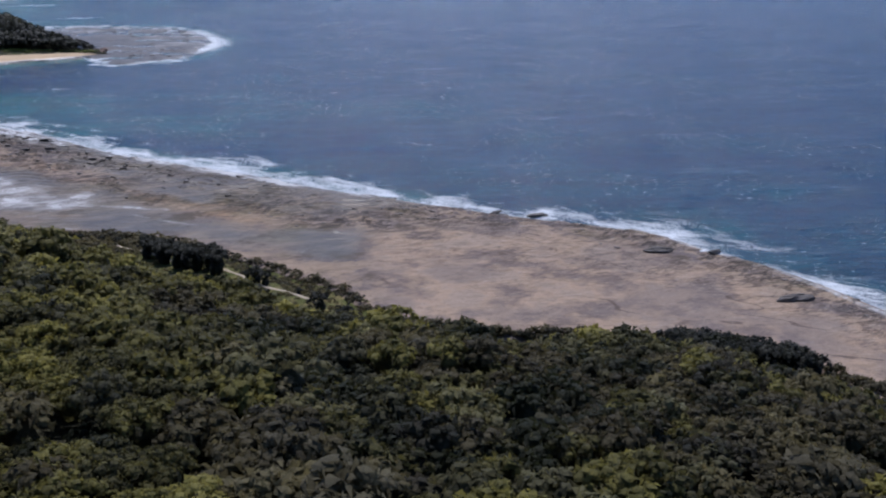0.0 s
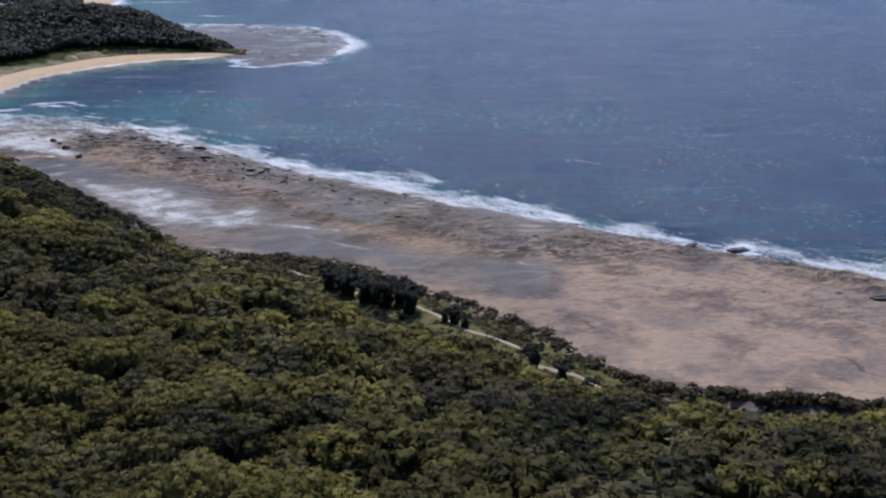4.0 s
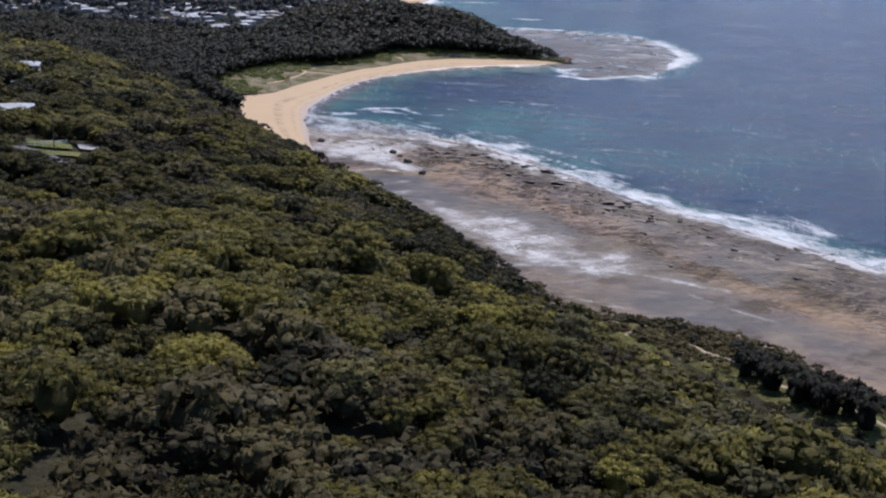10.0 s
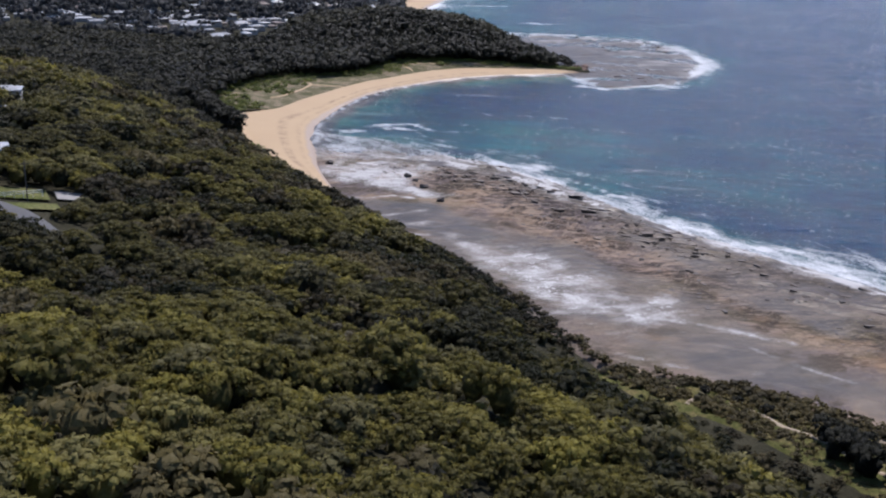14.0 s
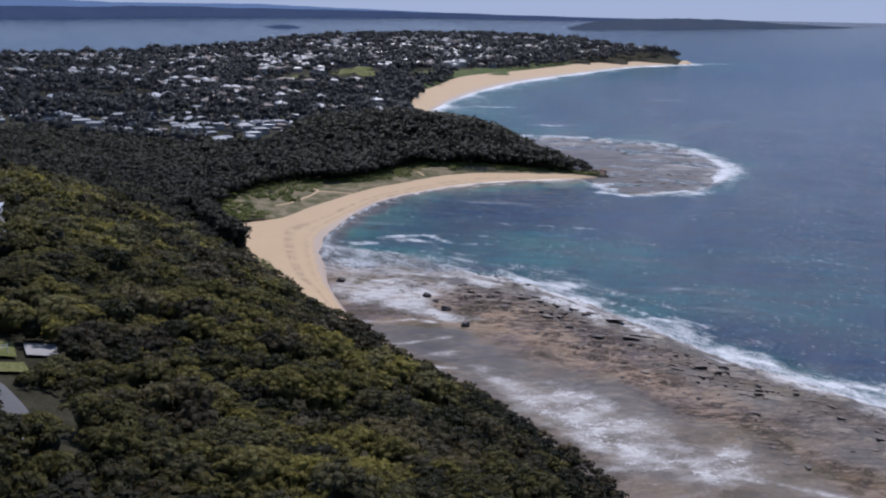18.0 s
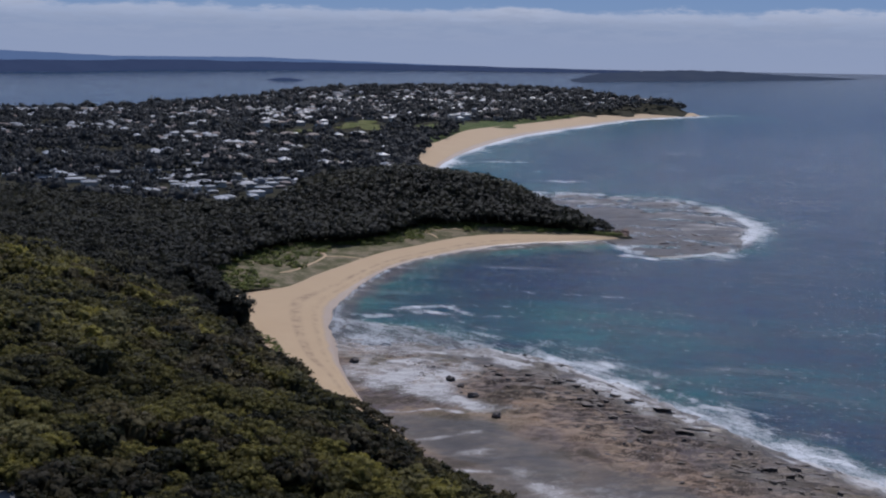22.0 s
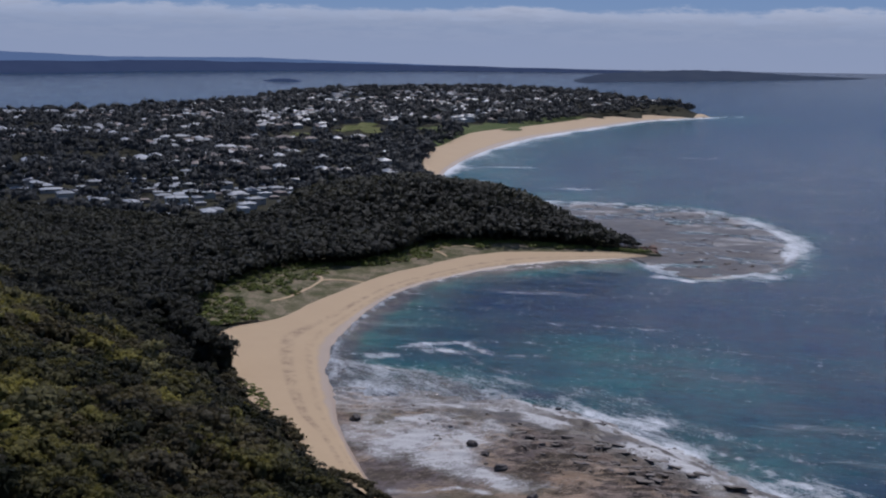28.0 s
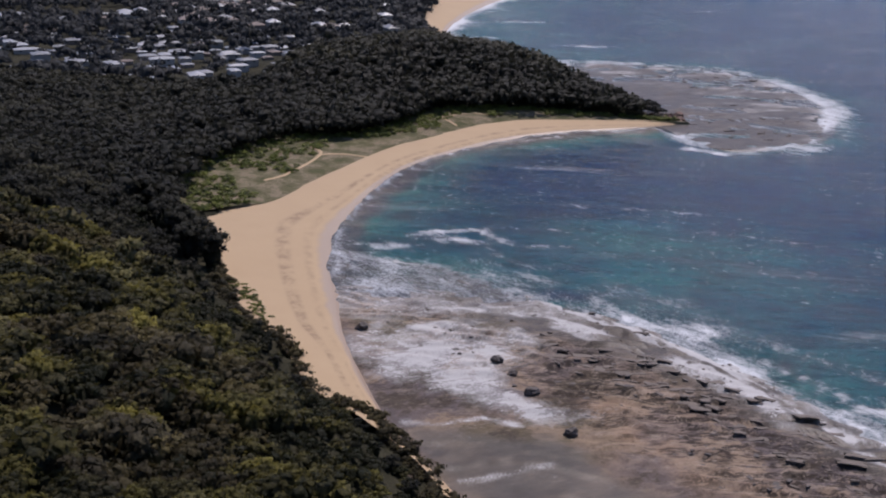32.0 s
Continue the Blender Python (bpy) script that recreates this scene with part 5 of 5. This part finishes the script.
for cx, cy, rx, ry in LAWNS:
    t = np.linspace(0, 2 * math.pi, 40, endpoint=False)
    rr = np.linspace(0, 1, 8)
    wob = 0.72 + 0.26 * np.sin(3 * t + cx) + 0.16 * np.sin(5 * t + 1) + 0.1 * np.sin(8 * t)
    X = cx + np.outer(rr, rx * 1.1 * np.cos(t) * wob)
    Y = cy + np.outer(rr, ry * 1.1 * np.sin(t) * wob)
    i = np.arange(7)[:, None] * 40
    j = np.arange(40)
    F = np.stack([i + j, i + (j + 1) % 40, i + 40 + (j + 1) % 40, i + 40 + j], -1).reshape(-1, 4)
    me = mesh_of("lawn", far(np.stack([X.ravel(), Y.ravel(), ground(X.ravel(), Y.ravel()) + 1.2], 1)), F, LAWN if cx < -100 else PARK)
    tagged(new("lawn", me), "bright mown green of a park among trees", "lawn", kind="structure")

# ---- houses ----
WALLS = [plain("rendered_wall", c, 0.8, 0.12, 3.0) for c in ((0.28, 0.26, 0.24), (0.22, 0.18, 0.15), (0.36, 0.35, 0.33))]
ROOFS = [plain("roof_metal", (0.19, 0.2, 0.215), 0.5, 0.12, 4.0), plain("roof_grey", (0.15, 0.16, 0.175), 0.6, 0.2, 4.0),
         plain("roof_tile", (0.15, 0.115, 0.10), 0.75, 0.25, 4.0), plain("roof_white", (0.26, 0.27, 0.285), 0.5, 0.10, 4.0)]
GLASS = plain("window_glass", (0.05, 0.06, 0.07), 0.12, 0.2, 2.0)


def box_arrays(x0, x1, y0, y1, z0, z1):
    v = np.array([(a, b, c) for c in (z0, z1) for a, b in ((x0, y0), (x1, y0), (x1, y1), (x0, y1))], float)
    f = np.array([(0, 3, 2, 1), (4, 5, 6, 7), (0, 1, 5, 4), (1, 2, 6, 5), (2, 3, 7, 6), (3, 0, 4, 7)])
    return v, f


def roof_arrays(w, d, z, rise, over=0.6, hip=0.5):
    """A hipped roof with eaves and a thin fascia."""
    a, b = w / 2 + over, d / 2 + over
    r = max(a - b * hip * 2, 0.3)
    v = np.array([(-a, -b, z - 0.2), (a, -b, z - 0.2), (a, b, z - 0.2), (-a, b, z - 0.2), (-a, -b, z), (a, -b, z), (a, b, z), (-a, b, z), (-r, 0, z + rise), (r, 0, z + rise)], float)
    f = np.array([(0, 1, 5, 4), (1, 2, 6, 5), (2, 3, 7, 6), (3, 0, 4, 7), (4, 5, 9, 8), (6, 7, 8, 9), (5, 6, 9, 9), (7, 4, 8, 8), (3, 2, 1, 0)])
    return v, f


def tri_mesh(name, v, f, mat):
    me = bpy.data.meshes.new(name)
    me.from_pydata([tuple(p) for p in v], [], [tuple(dict.fromkeys(int(i) for i in q)) for q in f])
    me.materials.append(mat)
    return me


HOUSE_KINDS = []
for w, d, hgt, wall, roof in ((17, 11, 3.0, 0, 0), (15, 12, 3.1, 1, 1), (19, 11, 5.6, 2, 3), (14, 10, 2.9, 1, 2), (22, 12, 3.2, 0, 3), (16, 13, 5.7, 0, 1)):
    HOUSE_KINDS.append((w, d, hgt, tri_mesh("wall", *box_arrays(-w / 2, w / 2, -d / 2, d / 2, -1.5, hgt), WALLS[wall]), tri_mesh("roof", *roof_arrays(w, d, hgt, 1.5), ROOFS[roof]),
                        tri_mesh("window", *box_arrays(-0.9, 0.9, -0.06, 0.06, 0, 1.2), GLASS)))
ROOF_WORDS = ("pale metal", "grey metal", "white", "brown tiled", "white", "grey metal")


DOOR = plain("door_paint", (0.16, 0.10, 0.07), 0.5, 0.15, 1.0)
TRIM = plain("white_trim", (0.6, 0.6, 0.58), 0.5, 0.08, 1.0)
DOOR_DATA = tri_mesh("door", *box_arrays(-0.45, 0.45, -0.05, 0.05, 0, 2.05), DOOR)
HANDLE_DATA = tri_mesh("handle", *box_arrays(-0.03, 0.03, -0.11, -0.05, 0, 0.14), TRIM)
SILL_DATA = tri_mesh("sill", *box_arrays(-1.05, 1.05, -0.16, 0.06, -0.12, -0.02), TRIM)
HEAD_DATA = tri_mesh("frame", *box_arrays(-1.0, 1.0, -0.1, 0.06, 1.2, 1.3), TRIM)
CHIMNEY_DATA = tri_mesh("chimney", *box_arrays(-0.35, 0.35, -0.35, 0.35, 0, 1.6), WALLS[1])


def furnish(h, kind):
    """Door, side windows with sills and frames, and a chimney for a house that stands close by."""
    w, d, hgt, wall, roof, pane = HOUSE_KINDS[kind]
    door = part("door", DOOR_DATA, h, "brown painted front door")
    door.matrix_local = pose(0, -d / 2 - 0.06, hgt - 2.7)
    knob = part("handle", HANDLE_DATA, door)
    knob.matrix_local = pose(0.33, 0, 0.95)
    for turn, along, out in ((90, -d / 4, w / 2), (90, d / 4, w / 2), (-90, 0, -w / 2)):
        o = part("window", pane, h)
        o.matrix_local = pose(out + (0.05 if out > 0 else -0.05), along, hgt - 2.0, 0, 0, turn)
    for o in [c for c in h.children if c.name.startswith("window")]:
        part("sill", SILL_DATA, o)
        part("frame", HEAD_DATA, o)
    flue = part("chimney", CHIMNEY_DATA, h, "squat rendered chimney")
    flue.matrix_local = pose(w / 5, d / 8, hgt + 0.5)


def house(kind, x, y, z, turn, size=1.0):
    w, d, hgt, wall, roof, pane = HOUSE_KINDS[kind]
    h = tagged(new("house"), "suburban house with a %s hipped roof among trees" % ROOF_WORDS[kind], "house", "houses of the town")
    part("wall", wall, h)
    part("roof", roof, h)
    for k in range(2):
        o = part("window", pane, h)
        o.matrix_local = pose(-w / 4 + k * w / 2, -d / 2 - 0.05, hgt - 2.0)
    h.matrix_world = pose(x, y, z, 0, 0, turn) @ Matrix.Scale(size, 4)
    return h


x, y = scatter(-900, 560, 780, 3700, 21.0, 12, 0.8)
green = np.max([blob(x, y, *l) for l in LAWNS], 0)
rh = np.random.default_rng(13)
keep = inside(x, y, HOUSES) & (green < 0.3) & (fbm(x, y, 120.0, 3) < 0.51 + 0.10 * (y > 1900) + 0.35 * smooth(1060, 980, y) * (x > -300)) & (rh.random(len(x)) < 0.6 + 0.25 * (y < 1000))
x, y = x[keep], y[keep]
z = ground(x, y) + 0.7
near_town = np.argsort(y)[:300]
for i in near_town:
    house(int(rh.integers(0, 6)), x[i], y[i], z[i], 25 + 90 * int(rh.integers(0, 2)) + rh.normal() * 6, 0.52 + 0.38 * rh.random())
others = np.setdiff1d(np.arange(len(x)), near_town)
V, F, S, n = [], [], [], 0
for i in others:
    w, d, hgt = 12 + 9 * rh.random(), 9 + 4 * rh.random(), 4 + 4 * rh.random()
    a = radians(20 + 90 * int(rh.integers(0, 2)))
    for (v, f), slot in ((box_arrays(-w / 2, w / 2, -d / 2, d / 2, -2, hgt), int(rh.integers(0, 3))), (roof_arrays(w, d, hgt, 2.4), 3 + int(rh.integers(0, 4)))):
        v = np.stack([v[:, 0] * math.cos(a) - v[:, 1] * math.sin(a) + x[i], v[:, 0] * math.sin(a) + v[:, 1] * math.cos(a) + y[i], v[:, 2] + z[i] + 1.5], 1)
        t = np.concatenate([f[:, :3], f[:, [0, 2, 3]]])
        t = t[(t[:, 0] != t[:, 2]) & (t[:, 1] != t[:, 2])]
        V.append(v)
        F.append(t + n)
        S.append(np.full(len(t), slot))
        n += len(v)
me = mesh_of("town", far(np.concatenate(V)), np.concatenate(F), WALLS + ROOFS, smooth_shade=False, slots=np.concatenate(S))
tagged(new("town", me), "distant town of pale-roofed houses on low hills", "houses", kind="stuff")

# ---- the street at the back of the hill ----
ASPHALT = plain("asphalt", (0.075, 0.075, 0.078), 0.9, 0.25, 2.0)
FENCE = plain("painted_fence", (0.72, 0.71, 0.68), 0.6, 0.1, 1.0)
ribbon("road", ROAD[::8], 6.0, 0.7, ASPHALT, "grey asphalt residential street between trees", "road", 90)


def patch_of(name, cx, cy, w, d, turn, mat, label):
    c, s = math.cos(radians(turn)), math.sin(radians(turn))
    u, v = np.meshgrid(np.linspace(-w / 2, w / 2, 12), np.linspace(-d / 2, d / 2, 12))
    px, py = cx + u * c - v * s, cy + u * s + v * c
    me = mesh_of(name, np.stack([px.ravel(), py.ravel(), ground(px.ravel(), py.ravel()) + 0.55], 1), grid_faces(12, 12), mat)
    return tagged(new(name, me), label, name, kind="structure")


patch_of("lawn", -75, 141, 11, 11, 25, LAWN, "yellow-green mown front lawn beside the street")
patch_of("driveway", -66, 146, 6, 9, 25, plain("concrete", (0.22, 0.215, 0.21), 0.85, 0.15, 2.0), "pale concrete driveway beside the lawn")
patch_of("lawn", -69, 130, 12, 6, 30, LAWN, "yellow-green verge of grass beside the street")
for kind, hx, hy, turn in ((2, -97, 168, 25), (0, -100, 190, 30), (4, -104, 146, 30), (1, -126, 262, 20), (3, -116, 246, 24), (5, -138, 240, 20), (2, -140, 290, 15), (0, -92, 122, 28)):
    furnish(house(kind, hx, hy, float(ground(hx, hy)) - 0.5, turn, 0.85), kind)
fence = tagged(new("fence"), "low white-painted fence along the front lawn", "fence")
post_data = tri_mesh("post", *box_arrays(-0.06, 0.06, -0.06, 0.06, -0.6, 1.1), FENCE)
rail_data = tri_mesh("rail", *box_arrays(-1.0, 1.0, -0.03, 0.03, 0, 0.14), FENCE)
for k in range(8):
    o = part("post", post_data, fence)
    o.location = (k * 2.0, 0, 0)
    for hgt in (0.35, 0.85):
        if k < 7:
            o = part("rail", rail_data, fence)
            o.location = (k * 2.0 + 1, 0.09, hgt)
fence.matrix_world = pose(-82, 132.5, float(ground(-75, 136)) + 0.8, 0, 0, 25)
pole = tagged(new("power_pole"), "tall dark timber power pole beside the street", "pole")
part("shaft", tri_mesh("shaft", *box_arrays(-0.14, 0.14, -0.14, 0.14, -1, 9.5), BARK), pole)
part("crossarm", tri_mesh("crossarm", *box_arrays(-1.1, 1.1, -0.07, 0.07, 8.7, 8.9), BARK), pole)
pole.matrix_world = pose(-71.5, 135, float(ground(-71.5, 135)), 0, 0, 25)

# ---- boulders and ledges on the platform ----
def lump(name, seed, sx, sy, sz, mat, cuts=2, rough=0.3):
    bm = bmesh.new()
    bmesh.ops.create_icosphere(bm, subdivisions=cuts, radius=1)
    off = Vector((seed * 3.1, seed * 1.7, seed))
    for v in bm.verts:
        k = 1 + rough * noise.noise(v.co * 1.3 + off) + 0.5 * rough * noise.noise(v.co * 3.1 + off)
        p = v.co * k
        v.co = Vector((p.x * sx, p.y * sy, max(p.z, -0.45) * sz))
    return bm_mesh(name, bm, mat)


for k, (bx, by, s) in enumerate(((-36.5, 420, 1.7), (2, 396.5, 1.5), (10, 376, 1.9), (18, 353.5, 1.7), (5.5, 387, 1.4))):
    b = tagged(new("boulder", lump("boulder", k + 1, s, s * 0.8, s * 0.75, BOULDER, 3, 0.45)), "dark weathered boulder standing on the tidal rock shelf", "boulder", "boulders on the shelf")
    b.location = (bx, by, 0.9)

for k, (bx, by, s) in enumerate(((283, 85, 3.2), (298, 25, 3.6), (261, 143, 2.4), (301, 77, 1.8), (247, 152, 1.8))):
    b = tagged(new("ledge", lump("ledge", k + 11, s * 1.7, s * 0.6, s * 0.35, BOULDER, 3, 0.5)), "long dark ledge of rock beside the breaking surf", "ledge", "ledges by the surf")
    b.matrix_world = pose(bx, by, 0.9, 0, 0, -14 + 9 * k)

slabs = []
for k in range(8):
    bm = bmesh.new()
    bmesh.ops.create_cube(bm, size=1)
    bmesh.ops.subdivide_edges(bm, edges=bm.edges[:], cuts=1)
    for v in bm.verts:
        n = noise.noise_vector(v.co * 1.9 + Vector((k * 5.0, 0, 0)))
        v.co = Vector((v.co.x * (1 + 0.6 * n.x) + 0.3 * n.y, v.co.y * (1 + 0.6 * n.y) + 0.25 * n.x, v.co.z * (1 + 0.4 * n.z)))
    slabs.append(bm_mesh("rock", bm, LEDGE))
platform = bpy.data.objects["rock_platform"]
rs = np.random.default_rng(31)
made = 0
plate_x, plate_y = scatter(10, 145, 255, 415, 3.4, 33)
on = zone(plate_x, plate_y, LEDGES, 5) > 0.6
plate_x, plate_y = plate_x[on], plate_y[on]
order = rs.permutation(len(plate_x))
shelf = np.array([v.co for v in platform.data.vertices])
while made < 298:
    if made < min(200, len(order)):
        p = np.array((plate_x[order[made]], plate_y[order[made]]))
        big, lift = 0.7 + 1.5 * rs.random() ** 2, -0.06
    else:
        i, t = int(rs.integers(50, 720)), 0.6 + 0.33 * float(rs.random())
        p = inner[i] * (1 - t) + outer[i] * t
        big, lift = 0.5 + 1.2 * rs.random() ** 2.2, 0.0
        if fbm(p[0] * np.ones(1), p[1] * np.ones(1), 30.0, 2)[0] < 0.42 or (p[1] < 150 and t < 0.8):
            continue
    z = shelf[np.argmin((shelf[:, 0] - p[0]) ** 2 + (shelf[:, 1] - p[1]) ** 2), 2]
    if z < 0.0 and lift == 0.0:
        continue
    o = part("rock", slabs[int(rs.integers(0, 8))], platform)
    o.matrix_world = pose(p[0], p[1], max(z, 0.2) + lift, -6 + rs.normal() * 3, 2 + rs.normal() * 4, -12 + rs.normal() * 20) @ Matrix.Diagonal((big * (1.5 + 1.6 * rs.random()), big * 1.1, 0.34 + 0.2 * rs.random(), 1))
    made += 1
# smaller loose stones strewn over the shelf
V, F, n = [], [], 0
sv, sf = box_arrays(-0.5, 0.5, -0.5, 0.5, -0.3, 0.4)
for k in range(3200):
    i, t = int(rs.integers(0, 760)), 0.1 + 0.85 * float(rs.random()) ** 0.6
    p = inner[i] * (1 - t) + outer[i] * t
    if vnoise(p[:1] / 14, p[1:] / 14)[0] < 0.5 or (p[1] < 150 and t < 0.72) or t < 0.45:
        continue
    z = float(reef_height(p[:1], p[1:], np.array([t]))[0])
    a = rs.random() * 6.283
    s = 0.35 + 0.9 * rs.random() ** 3
    q = sv * (1 + 0.5 * (rs.random((8, 1)) - 0.5)) * np.array((s * 1.5, s, s * 0.6))
    V.append(np.stack([q[:, 0] * math.cos(a) - q[:, 1] * math.sin(a) + p[0], q[:, 0] * math.sin(a) + q[:, 1] * math.cos(a) + p[1], q[:, 2] + z - 0.12], 1))
    F.append(sf + n)
    n += 8
tagged(new("loose_stones", mesh_of("loose_stones", np.concatenate(V), np.concatenate(F), BOULDER, smooth_shade=False)), "small dark stones scattered over the rock shelf", "stones", kind="stuff")

RED_ROCK = plain("iron_stained_rock", (0.13, 0.075, 0.055), 0.85, 0.4, 2.0)
for k in range(14):
    s = 1.3 + 1.5 * abs(math.sin(k * 2.7))
    b = tagged(new("boulder", lump("boulder", k + 31, s * 1.3, s, s * 0.8, RED_ROCK, 2, 0.5)), "iron-stained brown boulder at the foot of the headland", "boulder", "boulders below the headland")
    b.location = (112 + 11 * math.sin(k * 1.9) * (0.4 + 0.04 * k) + 4, 752 + 1.9 * k + 2 * math.cos(k * 2.3), 1.0)

V, F, n = [], [], 0
for k in range(420):
    q = np.array((118.0, 835.0)) + (HEAD_REEF[int(rs.integers(0, 160))] - np.array((118.0, 835.0))) * math.sqrt(0.12 + 0.8 * rs.random())
    if q[0] < 112 or vnoise(q[:1] / 22, q[1:] / 22)[0] < 0.45:
        continue
    a, s = 0.3 + rs.normal() * 0.9, 0.7 + 1.7 * rs.random() ** 3
    v = sv * (1 + 0.5 * (rs.random((8, 1)) - 0.5)) * np.array((s * 1.8, s * 0.8, s * 0.4))
    V.append(np.stack([v[:, 0] * math.cos(a) - v[:, 1] * math.sin(a) + q[0], v[:, 0] * math.sin(a) + v[:, 1] * math.cos(a) + q[1], v[:, 2] + 0.4], 1))
    F.append(sf + n)
    n += 8
tagged(new("reef_rocks", mesh_of("reef_rocks", np.concatenate(V), np.concatenate(F), BOULDER, smooth_shade=False)), "dark wet rocks standing out of the headland reef", "rocks", kind="stuff")

# ---- distance: far shore, hills, cape ----
def ridge(name, foot, tops, depth, mat, label, n=260, seed=1):
    """A long hill: a front slope rising from the shore line to an uneven crest, and a back."""
    f = spline(foot, n)
    t = np.linspace(0, 1, n)
    top = np.interp(t, np.linspace(0, 1, len(tops)), tops) * (0.88 + 0.24 * fbm(t * 90 + seed * 7, t * 0 + seed, 3.0, 4))
    out = f / np.hypot(f[:, 0], f[:, 1])[:, None]
    rows = []
    for share, up in ((0.0, 0.0), (0.04, 0.25), (0.35, 0.7), (0.8, 1.0), (1.0, 0.0)):
        rows.append(np.column_stack([f + out * depth * share, -12 + top * up]))
    me = mesh_of(name, far(np.vstack(rows)), grid_faces(5, n), mat)
    return tagged(new(name, me), label, "hills", kind="structure")


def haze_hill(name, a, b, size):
    """Far hills as a backdrop that glows, the blue haze of distance put into its colour."""
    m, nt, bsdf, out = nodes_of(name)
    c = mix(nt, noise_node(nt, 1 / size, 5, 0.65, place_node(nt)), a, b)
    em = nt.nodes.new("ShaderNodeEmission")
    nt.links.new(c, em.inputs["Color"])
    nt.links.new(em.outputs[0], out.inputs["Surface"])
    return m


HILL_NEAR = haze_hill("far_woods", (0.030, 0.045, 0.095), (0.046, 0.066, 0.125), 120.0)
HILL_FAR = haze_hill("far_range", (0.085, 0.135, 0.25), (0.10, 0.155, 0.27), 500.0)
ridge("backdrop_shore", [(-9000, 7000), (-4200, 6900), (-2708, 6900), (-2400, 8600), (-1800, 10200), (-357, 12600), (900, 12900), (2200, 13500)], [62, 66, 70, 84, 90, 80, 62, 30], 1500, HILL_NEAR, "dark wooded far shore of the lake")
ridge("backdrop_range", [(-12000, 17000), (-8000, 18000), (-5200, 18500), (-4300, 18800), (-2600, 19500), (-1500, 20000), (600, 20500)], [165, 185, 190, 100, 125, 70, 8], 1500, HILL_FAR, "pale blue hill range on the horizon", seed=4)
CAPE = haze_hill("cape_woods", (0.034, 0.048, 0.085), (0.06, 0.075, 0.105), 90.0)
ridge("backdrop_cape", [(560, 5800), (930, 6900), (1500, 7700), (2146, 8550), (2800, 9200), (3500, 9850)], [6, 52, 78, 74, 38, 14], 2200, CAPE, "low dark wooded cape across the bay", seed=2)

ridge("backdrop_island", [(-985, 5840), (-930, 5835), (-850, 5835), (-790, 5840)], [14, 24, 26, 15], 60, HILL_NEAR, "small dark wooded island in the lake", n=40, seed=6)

# ---- sky low over the horizon, with its cloud bank ----
m, nt, bsdf, out = nodes_of("low_sky")
v = place_node(nt, (1.0, 1.0, 3.4))
puff = noise_node(nt, 0.0019, 7, 0.62, v)
wisp = noise_node(nt, 0.006, 6, 0.65, place_node(nt, (1.0, 1.0, 6.0)))
geo = nt.nodes.new("ShaderNodeNewGeometry")
sep = nt.nodes.new("ShaderNodeSeparateXYZ")
nt.links.new(geo.outputs["Position"], sep.inputs[0])
up = mathn(nt, "DIVIDE", sep.outputs["Z"], 1000.0)
air = ramp(nt, up, [(0.10, (0.29, 0.345, 0.45)), (0.22, (0.28, 0.34, 0.45)), (0.34, (0.20, 0.30, 0.45)), (0.9, (0.10, 0.21, 0.45))])
crest = mathn(nt, "ADD", 0.338, mathn(nt, "MULTIPLY", mathn(nt, "SUBTRACT", puff, 0.5), 0.16))
crest = mathn(nt, "ADD", crest, mathn(nt, "MULTIPLY", mathn(nt, "SUBTRACT", wisp, 0.5), 0.05))
under = mathn(nt, "SUBTRACT", crest, up)
bank = mathn(nt, "MULTIPLY", step_node(nt, under, -0.004, 0.022), step_node(nt, under, 0.19, 0.03, 0.0, 1.0))
thick = mathn(nt, "MULTIPLY", bank, step_node(nt, mathn(nt, "ADD", puff, mathn(nt, "MULTIPLY", wisp, 0.5)), 0.55, 0.95, 0.45, 0.95))
em = nt.nodes.new("ShaderNodeEmission")
nt.links.new(mix(nt, thick, air, mix(nt, step_node(nt, mathn(nt, "ADD", under, mathn(nt, "MULTIPLY", mathn(nt, "SUBTRACT", wisp, 0.5), 0.12)), 0.09, 0.0), mix(nt, step_node(nt, wisp, 0.4, 0.6), (0.285, 0.335, 0.425), (0.335, 0.38, 0.46)), (0.47, 0.51, 0.58))), em.inputs["Color"])
nt.links.new(em.outputs[0], out.inputs["Surface"])
a = np.radians(np.linspace(-80, 80, 70))
rows = np.vstack([np.column_stack([4860 * np.sin(a), 4860 * np.cos(a), np.full(70, zz)]) for zz in (20, 160, 300, 520, 900)])
tagged(new("backdrop_sky", mesh_of("backdrop_sky", rows, grid_faces(5, 70), m)), "hazy blue sky with a long bank of pale cloud", "sky", kind="structure")
